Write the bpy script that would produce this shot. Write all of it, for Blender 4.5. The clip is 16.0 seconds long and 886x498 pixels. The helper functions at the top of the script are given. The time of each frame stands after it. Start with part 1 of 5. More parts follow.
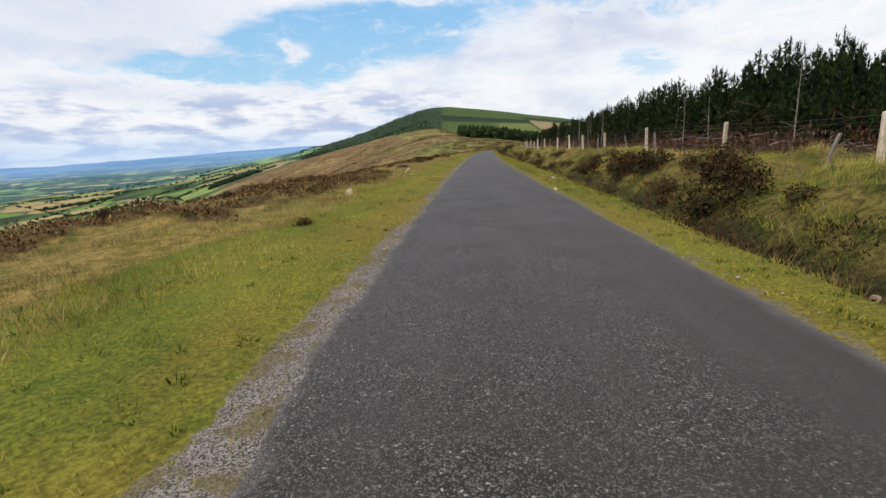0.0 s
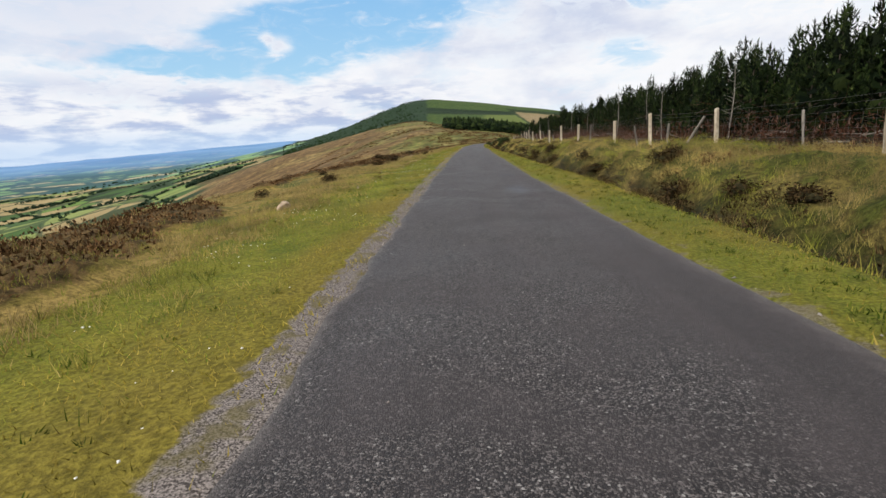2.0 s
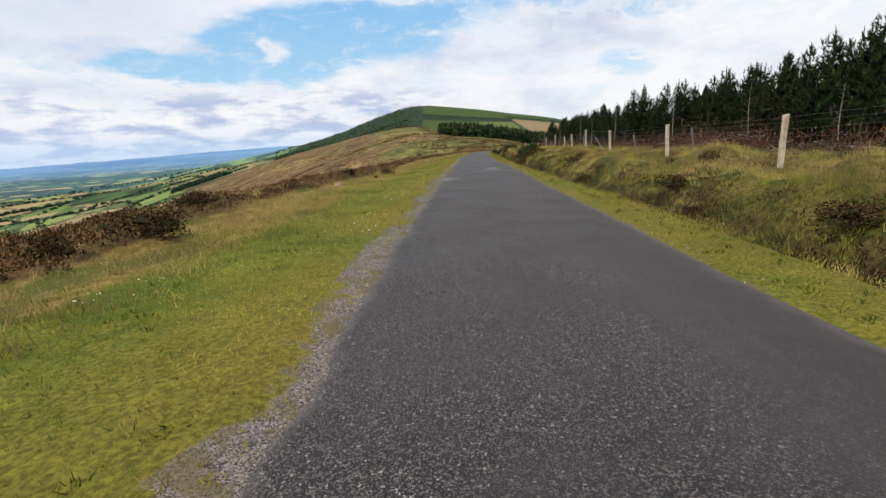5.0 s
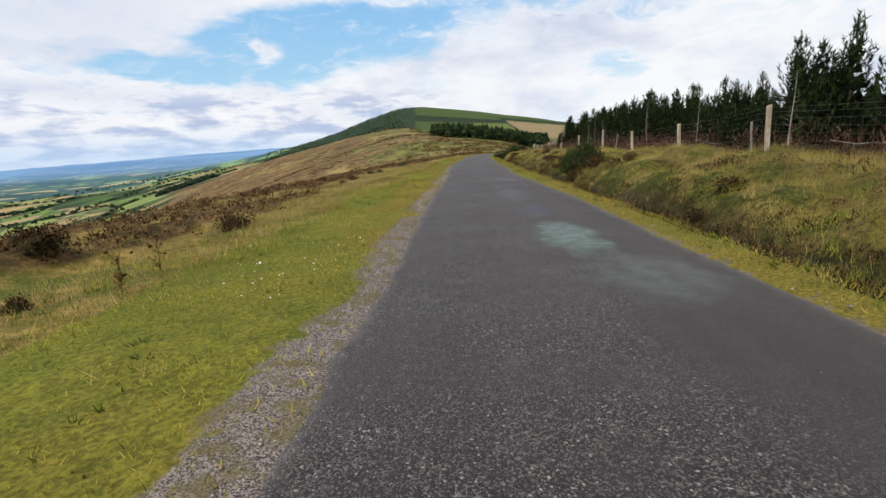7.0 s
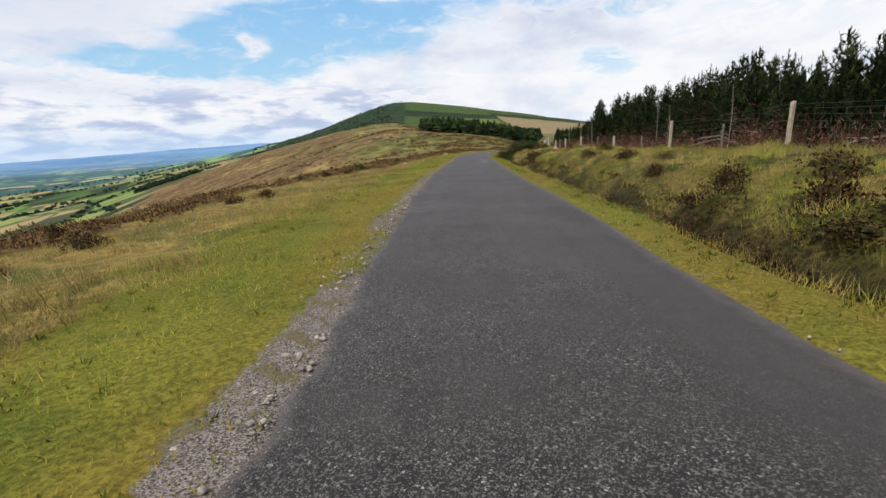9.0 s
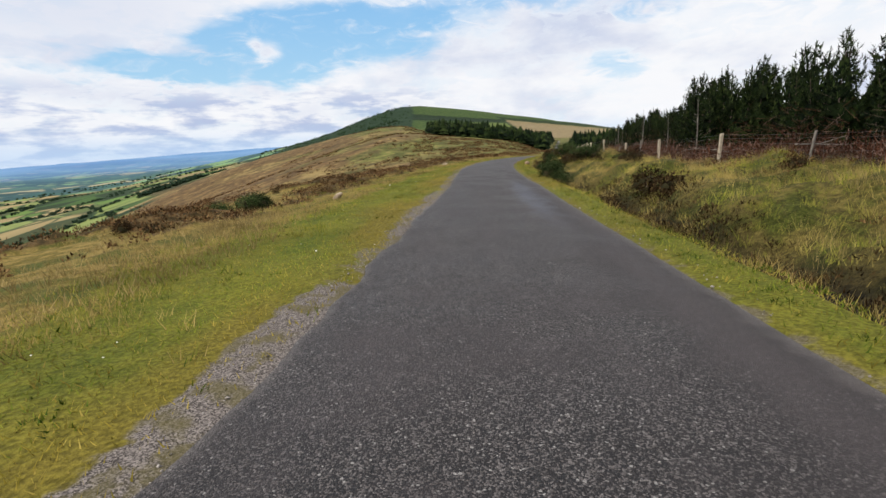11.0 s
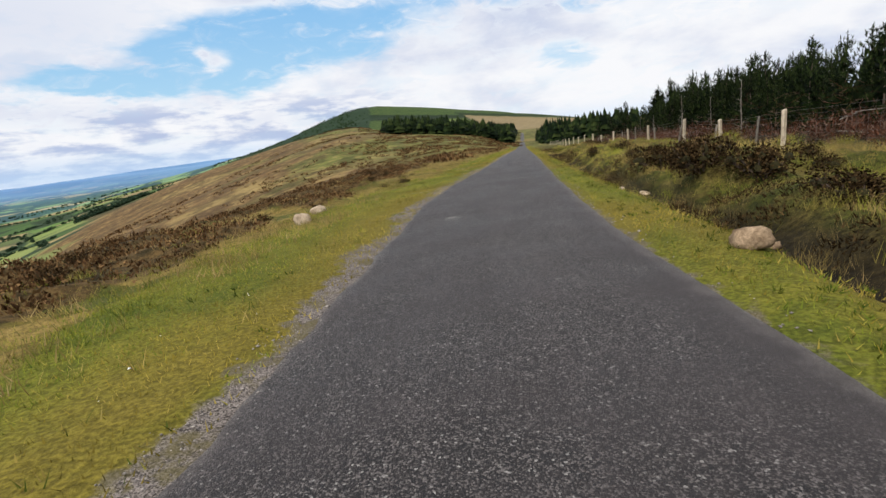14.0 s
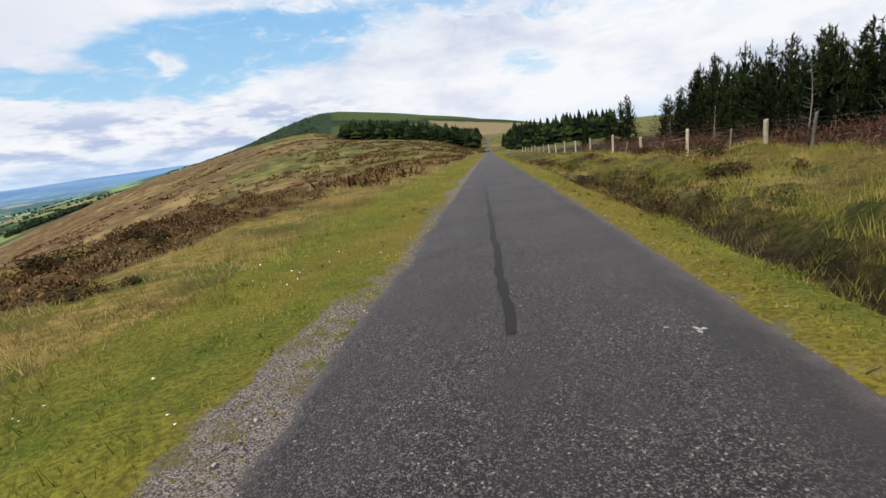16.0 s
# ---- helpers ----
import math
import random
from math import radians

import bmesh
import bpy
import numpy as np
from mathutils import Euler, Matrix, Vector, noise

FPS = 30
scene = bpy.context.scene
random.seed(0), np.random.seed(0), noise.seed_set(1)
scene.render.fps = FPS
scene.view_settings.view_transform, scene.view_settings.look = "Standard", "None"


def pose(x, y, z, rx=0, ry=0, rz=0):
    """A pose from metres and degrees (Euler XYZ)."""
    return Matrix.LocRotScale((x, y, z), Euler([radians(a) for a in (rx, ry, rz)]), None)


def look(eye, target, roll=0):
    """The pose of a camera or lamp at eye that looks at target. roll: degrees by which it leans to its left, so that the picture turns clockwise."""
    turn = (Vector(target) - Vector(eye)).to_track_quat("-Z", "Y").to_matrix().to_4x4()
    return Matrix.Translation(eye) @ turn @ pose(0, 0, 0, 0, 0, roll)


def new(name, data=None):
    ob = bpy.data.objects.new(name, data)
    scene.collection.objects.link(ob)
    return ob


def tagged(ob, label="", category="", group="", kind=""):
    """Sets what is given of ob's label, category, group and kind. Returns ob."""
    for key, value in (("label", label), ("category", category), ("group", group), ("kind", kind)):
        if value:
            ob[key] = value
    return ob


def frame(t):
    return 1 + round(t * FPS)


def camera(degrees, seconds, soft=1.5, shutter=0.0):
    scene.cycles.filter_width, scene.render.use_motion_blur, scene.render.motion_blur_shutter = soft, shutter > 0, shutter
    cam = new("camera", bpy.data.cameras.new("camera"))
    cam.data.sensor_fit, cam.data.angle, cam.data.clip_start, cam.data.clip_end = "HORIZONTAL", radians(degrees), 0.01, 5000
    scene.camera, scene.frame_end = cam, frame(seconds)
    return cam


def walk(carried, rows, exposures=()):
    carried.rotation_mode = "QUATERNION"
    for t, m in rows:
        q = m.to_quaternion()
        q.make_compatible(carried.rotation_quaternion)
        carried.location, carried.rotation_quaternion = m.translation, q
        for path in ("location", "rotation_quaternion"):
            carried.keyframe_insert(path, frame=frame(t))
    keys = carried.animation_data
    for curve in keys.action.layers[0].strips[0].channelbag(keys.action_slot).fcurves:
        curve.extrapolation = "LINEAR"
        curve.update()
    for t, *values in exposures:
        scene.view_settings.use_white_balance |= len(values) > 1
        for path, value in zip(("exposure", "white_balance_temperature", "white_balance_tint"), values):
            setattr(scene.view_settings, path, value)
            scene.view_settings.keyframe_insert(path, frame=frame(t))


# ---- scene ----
# ---------------------------------------------------------------- the lie of the land
HEADING_Y = [-40, 0, 34, 50, 68, 87, 105, 116, 121, 126, 131, 136, 141, 146, 155]
HEADING_D = [0, 0, 0.4, 0.8, 1.4, 3.2, 2.7, 3.0, 3.7, 4.6, 5.8, 7.6, 9.8, 11.8, 13.3]
YS = np.arange(-400.0, 6000.0, 0.5)
HD = np.interp(YS, HEADING_Y, HEADING_D)
HD = np.convolve(np.pad(HD, 16, mode="edge"), np.ones(33) / 33, mode="valid")
CX = np.cumsum(np.tan(np.radians(HD))) * 0.5
CX -= np.interp(0.0, YS, CX)


def road_x(y):
    """x of the lane's reference line at y."""
    return np.interp(y, YS, CX)


def road_cos(y):
    return np.cos(np.radians(np.interp(y, YS, HD)))


def smooth(a, b, v):
    k = np.clip((v - a) / (b - a), 0, 1)
    return k * k * (3 - 2 * k)


def value_noise(x, y, seed=0):
    """Smooth noise from 0 to 1, one bump a unit."""
    xi, yi = np.floor(x), np.floor(y)
    fx, fy = x - xi, y - yi
    fx, fy = fx * fx * (3 - 2 * fx), fy * fy * (3 - 2 * fy)

    def rnd(i, j):
        h = np.sin(i * 127.1 + j * 311.7 + seed * 74.7) * 43758.5453
        return h - np.floor(h)

    a, b, c, d = rnd(xi, yi), rnd(xi + 1, yi), rnd(xi, yi + 1), rnd(xi + 1, yi + 1)
    return (a * (1 - fx) + b * fx) * (1 - fy) + (c * (1 - fx) + d * fx) * fy


def fbm(x, y, seed=0, octaves=3):
    s, k = 0.0, 0.5
    for o in range(octaves):
        s = s + k * value_noise(x * 2 ** o, y * 2 ** o, seed + o)
        k /= 2
    return s / (1 - 0.5 ** octaves)


def edge_left(y):
    base = np.interp(y, [0, 10, 36, 40, 70, 75, 89, 94, 101, 108, 115, 122, 128, 136, 142, 147, 153, 157, 170], [-0.95, -1.08, -0.97, -0.92, -0.82, -0.80, -0.92, -1.15, -1.28, -1.3, -1.08, -0.90, -1.02, -1.32, -1.45, -1.6, -1.35, -1.1, -1.0])
    return base + 0.16 * (fbm(y / 1.7, y * 0, 5, 3) - 0.5) + 0.10 * (value_noise(y / 0.35, y * 0, 9) - 0.5)


def edge_right(y):
    base = np.interp(y, [0, 37, 45, 72, 80, 90, 98, 107, 123, 127, 131, 137, 142, 150, 158], [2.25, 2.22, 2.4, 2.6, 2.6, 2.05, 2.15, 2.0, 2.05, 1.9, 1.83, 1.68, 1.6, 1.65, 1.68])
    return base + 0.10 * (fbm(y / 2.3, y * 0, 15, 3) - 0.5)


def verge_edge(y):
    """Where the green verge breaks off into the ditch."""
    return np.interp(y, [0, 38, 60, 72, 92, 125, 158], [3.1, 3.75, 3.6, 3.4, 3.0, 2.85, 2.45]) + 0.25 * (fbm(y / 3.0, y * 0, 19, 3) - 0.5)


# elevation, in degrees, of the land round the lane: a row for each distance, a column for each bearing
BEARINGS = np.array([-60, -45, -33, -22, -17, -12, -8, -4, 1, 6, 12, 25, 60.0])
RANGES = np.array([450, 700, 1100, 1600, 2200, 3000, 4900.0])
LAND = np.array([
    [-15, -12, -8.5, -4.5, -2.6, -0.9, 0.4, 1.3, 1.0, 0.4, -0.4, 0.0, 0.5],
    [-11, -9.0, -6.2, -1.9, -0.2, 0.95, 1.85, 2.2, 1.0, 0.4, 0.2, 0.4, 0.5],
    [-7, -5.5, -3.9, -1.5, -0.5, 0.0, 1.0, 1.6, 1.6, 1.2, 0.8, 0.6, 0.5],
    [-4.2, -3.6, -2.8, -0.9, 0.0, 1.0, 2.2, 3.2, 2.9, 2.4, 1.5, 0.8, 0.5],
    [-2.8, -2.4, -2.0, -0.3, 0.72, 2.1, 3.6, 4.55, 4.15, 3.4, 2.4, 0.3, 0.3],
    [-1.8, -1.6, -1.3, -0.9, -0.5, 0.5, 1.5, 2.5, 2.5, 1.8, 1.0, 0.0, 0.0],
    [-0.8, -0.5, 0.0, 0.55, 0.6, 0.5, 0.4, 0, 0, 0, 0, 0, 0]])


def land(x, y):
    r, az = np.hypot(x, y), np.degrees(np.arctan2(x, y))
    i = np.clip(np.searchsorted(BEARINGS, az) - 1, 0, len(BEARINGS) - 2)
    fa = np.clip((az - BEARINGS[i]) / (BEARINGS[i + 1] - BEARINGS[i]), 0, 1)

    def row(j):
        p0, p1, p2, p3 = (LAND[j, np.clip(i + k, 0, len(BEARINGS) - 1)] for k in (-1, 0, 1, 2))
        return p1 + 0.5 * fa * (p2 - p0 + fa * (2 * p0 - 5 * p1 + 4 * p2 - p3 + fa * (3 * (p1 - p2) + p3 - p0)))

    j = np.clip(np.searchsorted(RANGES, r) - 1, 0, len(RANGES) - 2)
    fr = np.clip((r - RANGES[j]) / (RANGES[j + 1] - RANGES[j]), 0, 1)
    fr = fr * fr * (3 - 2 * fr)
    el = row(j) * (1 - fr) + row(j + 1) * fr
    return 1.25 + r * np.tan(np.radians(el))


def road_fall(y):
    """The lane's own rise and fall."""
    return np.interp(y, [146, 155, 165, 175, 200, 250, 350, 450, 550, 800], [0, -0.04, -0.15, -0.32, -0.8, -1.8, -3.2, -2.8, 2, 10])


def profile(u):
    return np.interp(u, [-3000, -900, -300, -100, -45, -26, -16, -10, -4, -1, 2.2, 3.05, 3.3, 3.75, 4.1, 4.6, 5.4, 6.6, 8, 14, 40, 200, 3000],
                     [-300, -200, -84, -26, -9.5, -4.2, -1.75, -0.62, -0.12, 0, 0, -0.02, -0.28, -0.46, -0.38, 0.08, 0.36, 0.57, 0.66, 0.8, 1.2, 3, 30])


def heath(x, y):
    """Where heather covers the moor, 0 to 1."""
    u = (x - road_x(y)) * road_cos(y)
    begins = np.interp(y, [0, 10, 20, 26, 31, 36, 50, 58, 66, 77, 85, 93, 104, 112, 124, 132, 142, 152, 165, 185], [-5.4, -4.7, -4.4, -4.4, -5.6, -5.2, -6.0, -5.4, -7.0, -5.6, -5.4, -8.2, -7.6, -6.4, -5.3, -5.0, -5.2, -5.6, -6.2, -6.8])
    thick = np.interp(y, [0, 26, 33, 50, 58, 75, 110, 118, 130, 138, 165, 185], [0.95, 0.85, 0.22, 0.22, 0.55, 0.75, 0.7, 0.55, 0.6, 0.8, 0.8, 0.6])
    n = fbm((0.8 * x + 0.6 * y) / 2.6, (0.8 * y - 0.6 * x) / 4.2, 131) + 0.42 * (thick - 0.55)
    edge = begins + 1.4 * (fbm(y / 2.4, u / 2.4, 139) - 0.5)
    return smooth(0.47, 0.55, n) * smooth(edge + 0.2, edge - 0.35, u)


def height(x, y, rough=True):
    u = (x - road_x(y)) * road_cos(y)
    v = u - (verge_edge(y) - 3.1) * smooth(1.4, 2.4, u) * (1 - smooth(4.5, 7.4, u))
    z = profile(v)
    z = np.where(u > 3.2, z - np.interp(y, [100, 140], [0, 0.5]) * smooth(3.6, 6.5, u), z)
    z = z + road_fall(y)
    q = np.hypot(np.maximum(0, y - 165), np.maximum(0, np.abs(u) - 30))
    w = smooth(0, 280, q)
    z = z * (1 - w) + land(x, y) * w
    zr = road_fall(y)
    k = np.exp(-(np.maximum(0, np.abs(u - 0.7) - 4) / 14) ** 2) * smooth(165, 175, y) * (1 - smooth(500, 800, y))
    z = z * (1 - k) + zr * k
    if rough:
        left = smooth(-3.2, -6.5, u)
        right = smooth(3.2, 4.6, v)
        near = 1 - smooth(150, 600, np.hypot(x, y - 80))
        z = z + near * (left * (0.42 * (fbm(x / 2.6, y / 2.6, 31) - 0.5) + 0.5 * (fbm(x / 11, y / 11, 33) - 0.5))
                        + right * (0.75 * (fbm(x / 1.5, y / 1.5, 41) - 0.5) + 0.22 * (value_noise(x / 1.1, y / 1.1, 43) - 0.5)
                        + 0.42 * value_noise(x / 0.95, y / 1.15, 45) ** 3 * smooth(4.3, 5.0, v) * (1 - smooth(7.0, 8.0, v))))
        z = z + near * heath(x, y) * (0.05 + 0.75 * np.maximum(0, fbm(x / 0.95, y / 0.95, 35) - 0.38))
        z = z + (1 - left) * (1 - right) * 0.05 * (fbm(x / 0.9, y / 0.9, 51) - 0.5)
        z = z + 34 * (fbm(x / 420, y / 420, 63) - 0.5) * smooth(2600, 4300, np.hypot(x, y))
        z = z + (1 - near) * 5 * (fbm(x / 90, y / 90, 61) - 0.5) * smooth(150, 600, np.abs(u))
    return z


# ---------------------------------------------------------------- camera
cam = camera(85.0, 16.0)
ROWS = [  # seconds, metres along, metres aside, yaw, pitch, roll
    (0.0, 0.00, 0.00, 3.4, -11.8, 2.0),
    (0.5, 4.85, 0.00, 3.09, -11.94, 2.6),
    (1.0, 9.70, 0.00, 2.3, -12.33, 3.2),
    (1.5, 14.55, 0.00, 1.79, -12.51, 3.12),
    (2.0, 19.40, 0.00, 1.76, -12.65, 2.75),
    (2.5, 24.25, 0.00, 1.61, -12.63, 2.75),
    (3.0, 29.10, 0.00, 1.47, -12.5, 2.53),
    (3.5, 33.95, 0.00, 1.44, -12.25, 2.17),
    (4.0, 38.80, 0.00, 1.44, -12.14, 2.21),
    (6.5, 63.05, 0.00, 0.8, -11.69, 2.2),
    (7.0, 67.90, 0.00, 0.57, -11.76, 2.26),
    (7.5, 72.75, 0.00, 0.49, -11.84, 2.65),
    (8.0, 77.60, 0.00, -0.06, -12.13, 3.25),
    (8.5, 82.45, 0.00, -0.5, -12.23, 2.74),
    (9.0, 87.30, 0.00, -0.56, -12.29, 2.03),
    (11.5, 111.55, 0.00, 0.61, -11.72, 2.3),
    (12.0, 116.40, 0.00, -0.05, -11.96, 3.15),
    (12.5, 121.25, 0.00, -0.92, -12.07, 3.85),
    (13.0, 126.10, 0.00, -1.94, -12.18, 4.32),
    (13.5, 130.95, 0.00, -2.79, -12.2, 4.71),
    (14.0, 135.80, 0.00, -4.13, -12.28, 5.64),
    (14.5, 140.65, 0.00, -5.11, -12.42, 5.68),
    (15.0, 145.50, 0.00, -5.95, -12.32, 6.04),
    (15.5, 150.35, 0.00, -7.41, -12.18, 6.01),
    (16.0, 155.20, 0.00, -8.22, -12.06, 5.86),
]
walk(cam, [(t, pose(float(road_x(y)) + a, y, 1.25 + float(road_fall(y)), 90 + p, r, w)) for t, y, a, w, p, r in ROWS])

# ---------------------------------------------------------------- where things lie (metres along and aside of the lane)
SKY_POWER, SUN_POWER = 0.98, 3.8
BREAKS = [(-31.5, 8.6, 5.5, 1.1, 0.9), (-25, 9.0, 7.0, 1.8, 0.95), (-18, 10.0, 6.0, 2.4, 0.9), (-12, 11.4, 6.0, 2.8, 0.85), (-6.5, 13.8, 6.0, 2.2, 0.75), (-5.5, 11.0, 4.5, 1.4, 0.5), (-21.5, 11.8, 4.5, 1.8, 0.7), (-15.5, 12.6, 5.0, 2.2, 0.7),
          (7.9, 15.2, 9.6, 1.2, 0.6), (1.0, 13.5, 4.5, 1.3, 0.5), (18.6, 8.0, 3.0, 1.2, 0.5), (21.3, 13.4, 2.4, 1.2, 0.6)]
LONE = (-18.9, 10.4)
# stains on the asphalt, and a wet sheen painted as colour: along, aside, half length, half width, colour, amount
BLOTS = [(74.4, 1.38, 1.05, 0.36, (0.15, 0.22, 0.20), 0.95), (77.2, 1.35, 0.7, 0.2, (0.06, 0.07, 0.13), 0.6), (72.3, 1.75, 0.8, 0.5, (0.16, 0.19, 0.18), 0.45), (67.6, -0.62, 0.75, 0.33, (0.17, 0.24, 0.22), 0.85), (35.6, 1.42, 0.35, 0.28, (0.028, 0.030, 0.040), 0.8),
         (86.2, 1.45, 0.9, 0.4, (0.13, 0.15, 0.20), 0.55), (31.0, 1.30, 0.9, 0.26, (0.12, 0.135, 0.17), 0.45), (80.6, 1.2, 1.4, 0.35, (0.14, 0.16, 0.18), 0.40),
         (157.7, 1.36, 0.28, 0.10, (0.03, 0.03, 0.032), 0.8), (157.0, 0.06, 0.7, 0.12, (0.035, 0.034, 0.036), 0.5), (35.6, 0.0, 0.10, 0.08, (0.15, 0.14, 0.13), 0.5),
         # the first entry here paints the bluish sheen along the right wheel path
         (119.0, 1.32, 4.2, 0.26, (0.12, 0.13, 0.17), 0.6), (152.5, 1.0, 2.0, 0.8, (0.045, 0.044, 0.046), 0.35), (12.0, 0.4, 3.0, 0.7, (0.05, 0.049, 0.05), 0.35)]
H, G = "heather", "gorse"
BUSHES = [
    (G, 123.2, -7.6, 1.6, 1.3), (G, 122.4, -8.5, 1.6, 1.3), (G, 124.3, -7.9, 1.3, 1.1),
    (H, 9.6, 4.5, 1.3, 1.2), (H, 10.2, 5.2, 1.5, 1.5), (H, 9.0, 4.9, 1.1, 1.2), (H, 16.2, 4.9, 1.6, 1.7), (H, 15.2, 5.3, 1.6, 1.8), (H, 17.2, 5.2, 1.3, 1.4), (H, 20.6, 5.0, 1.5, 1.3),
    (H, 32.8, 3.95, 1.0, 0.9), (H, 28.3, 3.8, 0.9, 0.8), (H, 30.4, 4.1, 0.9, 0.8), (H, 95.9, 4.7, 0.85, 1.0), (H, 93.7, 4.9, 1.2, 1.4), (H, 160.1, 5.9, 0.9, 0.9), (H, 158.6, 4.1, 1.0, 0.8),
    (H, 49.3, 5.4, 1.5, 1.3), (H, 51.0, 4.7, 1.3, 1.1), (H, 119.2, 4.5, 1.4, 1.3), (H, 117.8, 4.6, 1.2, 1.2),
    (H, 18.1, 5.7, 1.5, 0.9), (H, 13.9, 6.0, 1.2, 0.9), (H, 11.6, 5.9, 1.3, 1.1), (H, 10.8, 5.2, 1.4, 1.0), (H, 12.4, 4.8, 1.0, 0.7), (H, 22.0, 5.1, 1.6, 0.9),
    (H, 23.5, 5.9, 1.2, 0.8), (H, 27.0, 5.2, 1.2, 0.7), (H, 33.0, 5.6, 1.3, 0.8), (H, 46.0, 5.0, 1.2, 0.7), (H, 55.0, 5.3, 1.5, 0.9), (H, 60.0, 5.0, 1.6, 0.8),
    (H, 79.0, 5.9, 1.3, 0.8), (H, 77.1, 4.4, 0.9, 0.6), (H, 71.5, 5.2, 1.6, 0.8), (H, 84.5, 5.0, 1.0, 0.7), (H, 92.5, 5.0, 1.2, 0.8),
    (H, 96.6, 5.1, 0.8, 0.7), (H, 94.9, 5.8, 1.0, 0.9), (H, 100.0, 5.0, 0.9, 0.7), (H, 104, 5.6, 1.0, 0.7), (H, 88.8, 5.6, 1.6, 0.9), (H, 125.6, 5.9, 1.4, 1.2),
    (H, 149.1, 4.6, 2.0, 2.0), (H, 148.2, 5.3, 1.9, 2.0), (H, 147.2, 4.8, 1.5, 1.6), (H, 145.5, 4.3, 1.6, 1.7), (H, 144.3, 4.9, 1.6, 1.6), (H, 150.0, 5.5, 1.6, 1.1), (H, 152.5, 5.3, 1.2, 0.8), (H, 165, 5.3, 1.2, 0.6), (H, 171, 5.6, 1.5, 0.8), (H, 179, 5.0, 1.5, 0.8),
    (H, 8.9, -3.2, 0.62, 0.42), (H, 56.8, -5.7, 1.7, 1.2), (H, 55.6, -6.4, 1.2, 0.9), (H, 78.0, -4.9, 1.0, 0.75), (H, 77.3, -4.6, 0.8, 0.55), (H, 74.9, -6.4, 1.0, 0.8), (H, 72.4, -4.4, 0.45, 0.4),
    (H, 95.7, -6.7, 1.0, 0.6), (H, 129.5, -6.0, 0.7, 0.5), (H, 156.8, -4.3, 0.75, 0.5), (H, 158.6, -6.2, 0.8, 0.5), (H, 156.3, -5.0, 0.6, 0.45), (H, 162.6, -5.3, 0.55, 0.35),
    (H, 168.7, -11.2, 2.2, 1.2), (H, 168.8, -9.4, 1.4, 1.0), (H, 61.6, -7.4, 1.5, 0.8), (H, 43.0, -6.5, 1.4, 0.8), (H, 21, -7.2, 1.5, 0.8), (H, 26, -8.5, 1.8, 0.9),
    (G, 89.5, 5.1, 1.9, 2.9), (G, 88.9, 4.6, 1.4, 2.0), (G, 90.3, 4.6, 1.3, 1.4), (H, 88.0, 4.2, 1.1, 1.1), (H, 91.3, 4.7, 1.2, 1.0), (H, 87.4, 5.0, 1.4, 1.3),
    (G, 126.6, 2.95, 1.4, 1.75), (G, 126.0, 3.25, 1.05, 1.35), (G, 136.4, 3.5, 1.3, 1.4), (G, 134.0, 3.75, 1.4, 1.7), (G, 137.6, 3.95, 1.3, 1.5), (G, 131.6, 3.8, 1.2, 1.5), (G, 135.2, 4.2, 1.1, 0.9),
    (H, 133.2, 4.9, 2.0, 1.6), (H, 134.6, 5.4, 2.2, 1.8), (G, 132.3, 5.3, 1.9, 1.9), (H, 131.8, 4.6, 1.5, 1.3), (H, 135.8, 5.7, 1.9, 1.6), (G, 140.3, 5.7, 1.6, 1.9), (G, 138.6, 5.1, 1.9, 2.6), (G, 137.4, 5.9, 2.0, 2.2), (G, 134.6, 6.2, 1.9, 2.4), (G, 129.2, 6.6, 1.3, 1.2), (H, 141.5, 4.6, 1.5, 1.0), (H, 133.0, 5.2, 1.6, 1.1), (H, 136.2, 5.3, 1.7, 1.3), (H, 131.0, 5.6, 1.3, 1.0)]
# along, aside, width, depth, height, pale
ROCKS = [(146.2, -4.1, 0.40, 0.26, 0.40, 1), (148.5, -4.6, 0.60, 0.38, 0.30, 1), (140.2, 2.5, 0.42, 0.34, 0.32, 0), (141.2, 3.3, 0.34, 0.26, 0.15, 0), (146.2, 2.75, 0.20, 0.16, 0.09, 1), (147.4, 3.6, 0.28, 0.2, 0.16, 1),
         (135.3, 8.2, 1.0, 0.7, 0.72, 1), (132.3, 7.75, 0.72, 0.5, 0.50, 1), (30.4, -4.15, 0.42, 0.3, 0.26, 1), (121.5, -4.2, 0.42, 0.30, 0.18, 1), (69.4, -5.5, 0.52, 0.40, 0.34, 0), (13.7, 2.28, 0.15, 0.11, 0.04, 1), (18.0, 2.9, 0.24, 0.2, 0.12, 1), (34.6, -3.3, 0.12, 0.1, 0.08, 1), (15.2, -3.95, 0.40, 0.26, 0.11, 1), (4.9, 4.0, 0.2, 0.16, 0.12, 0)]

# ---------------------------------------------------------------- sky, sun, exposure
SUN_EL, SUN_AZ = 52, 215
world = bpy.data.worlds.new("sky")
scene.world = world
world.use_nodes = True


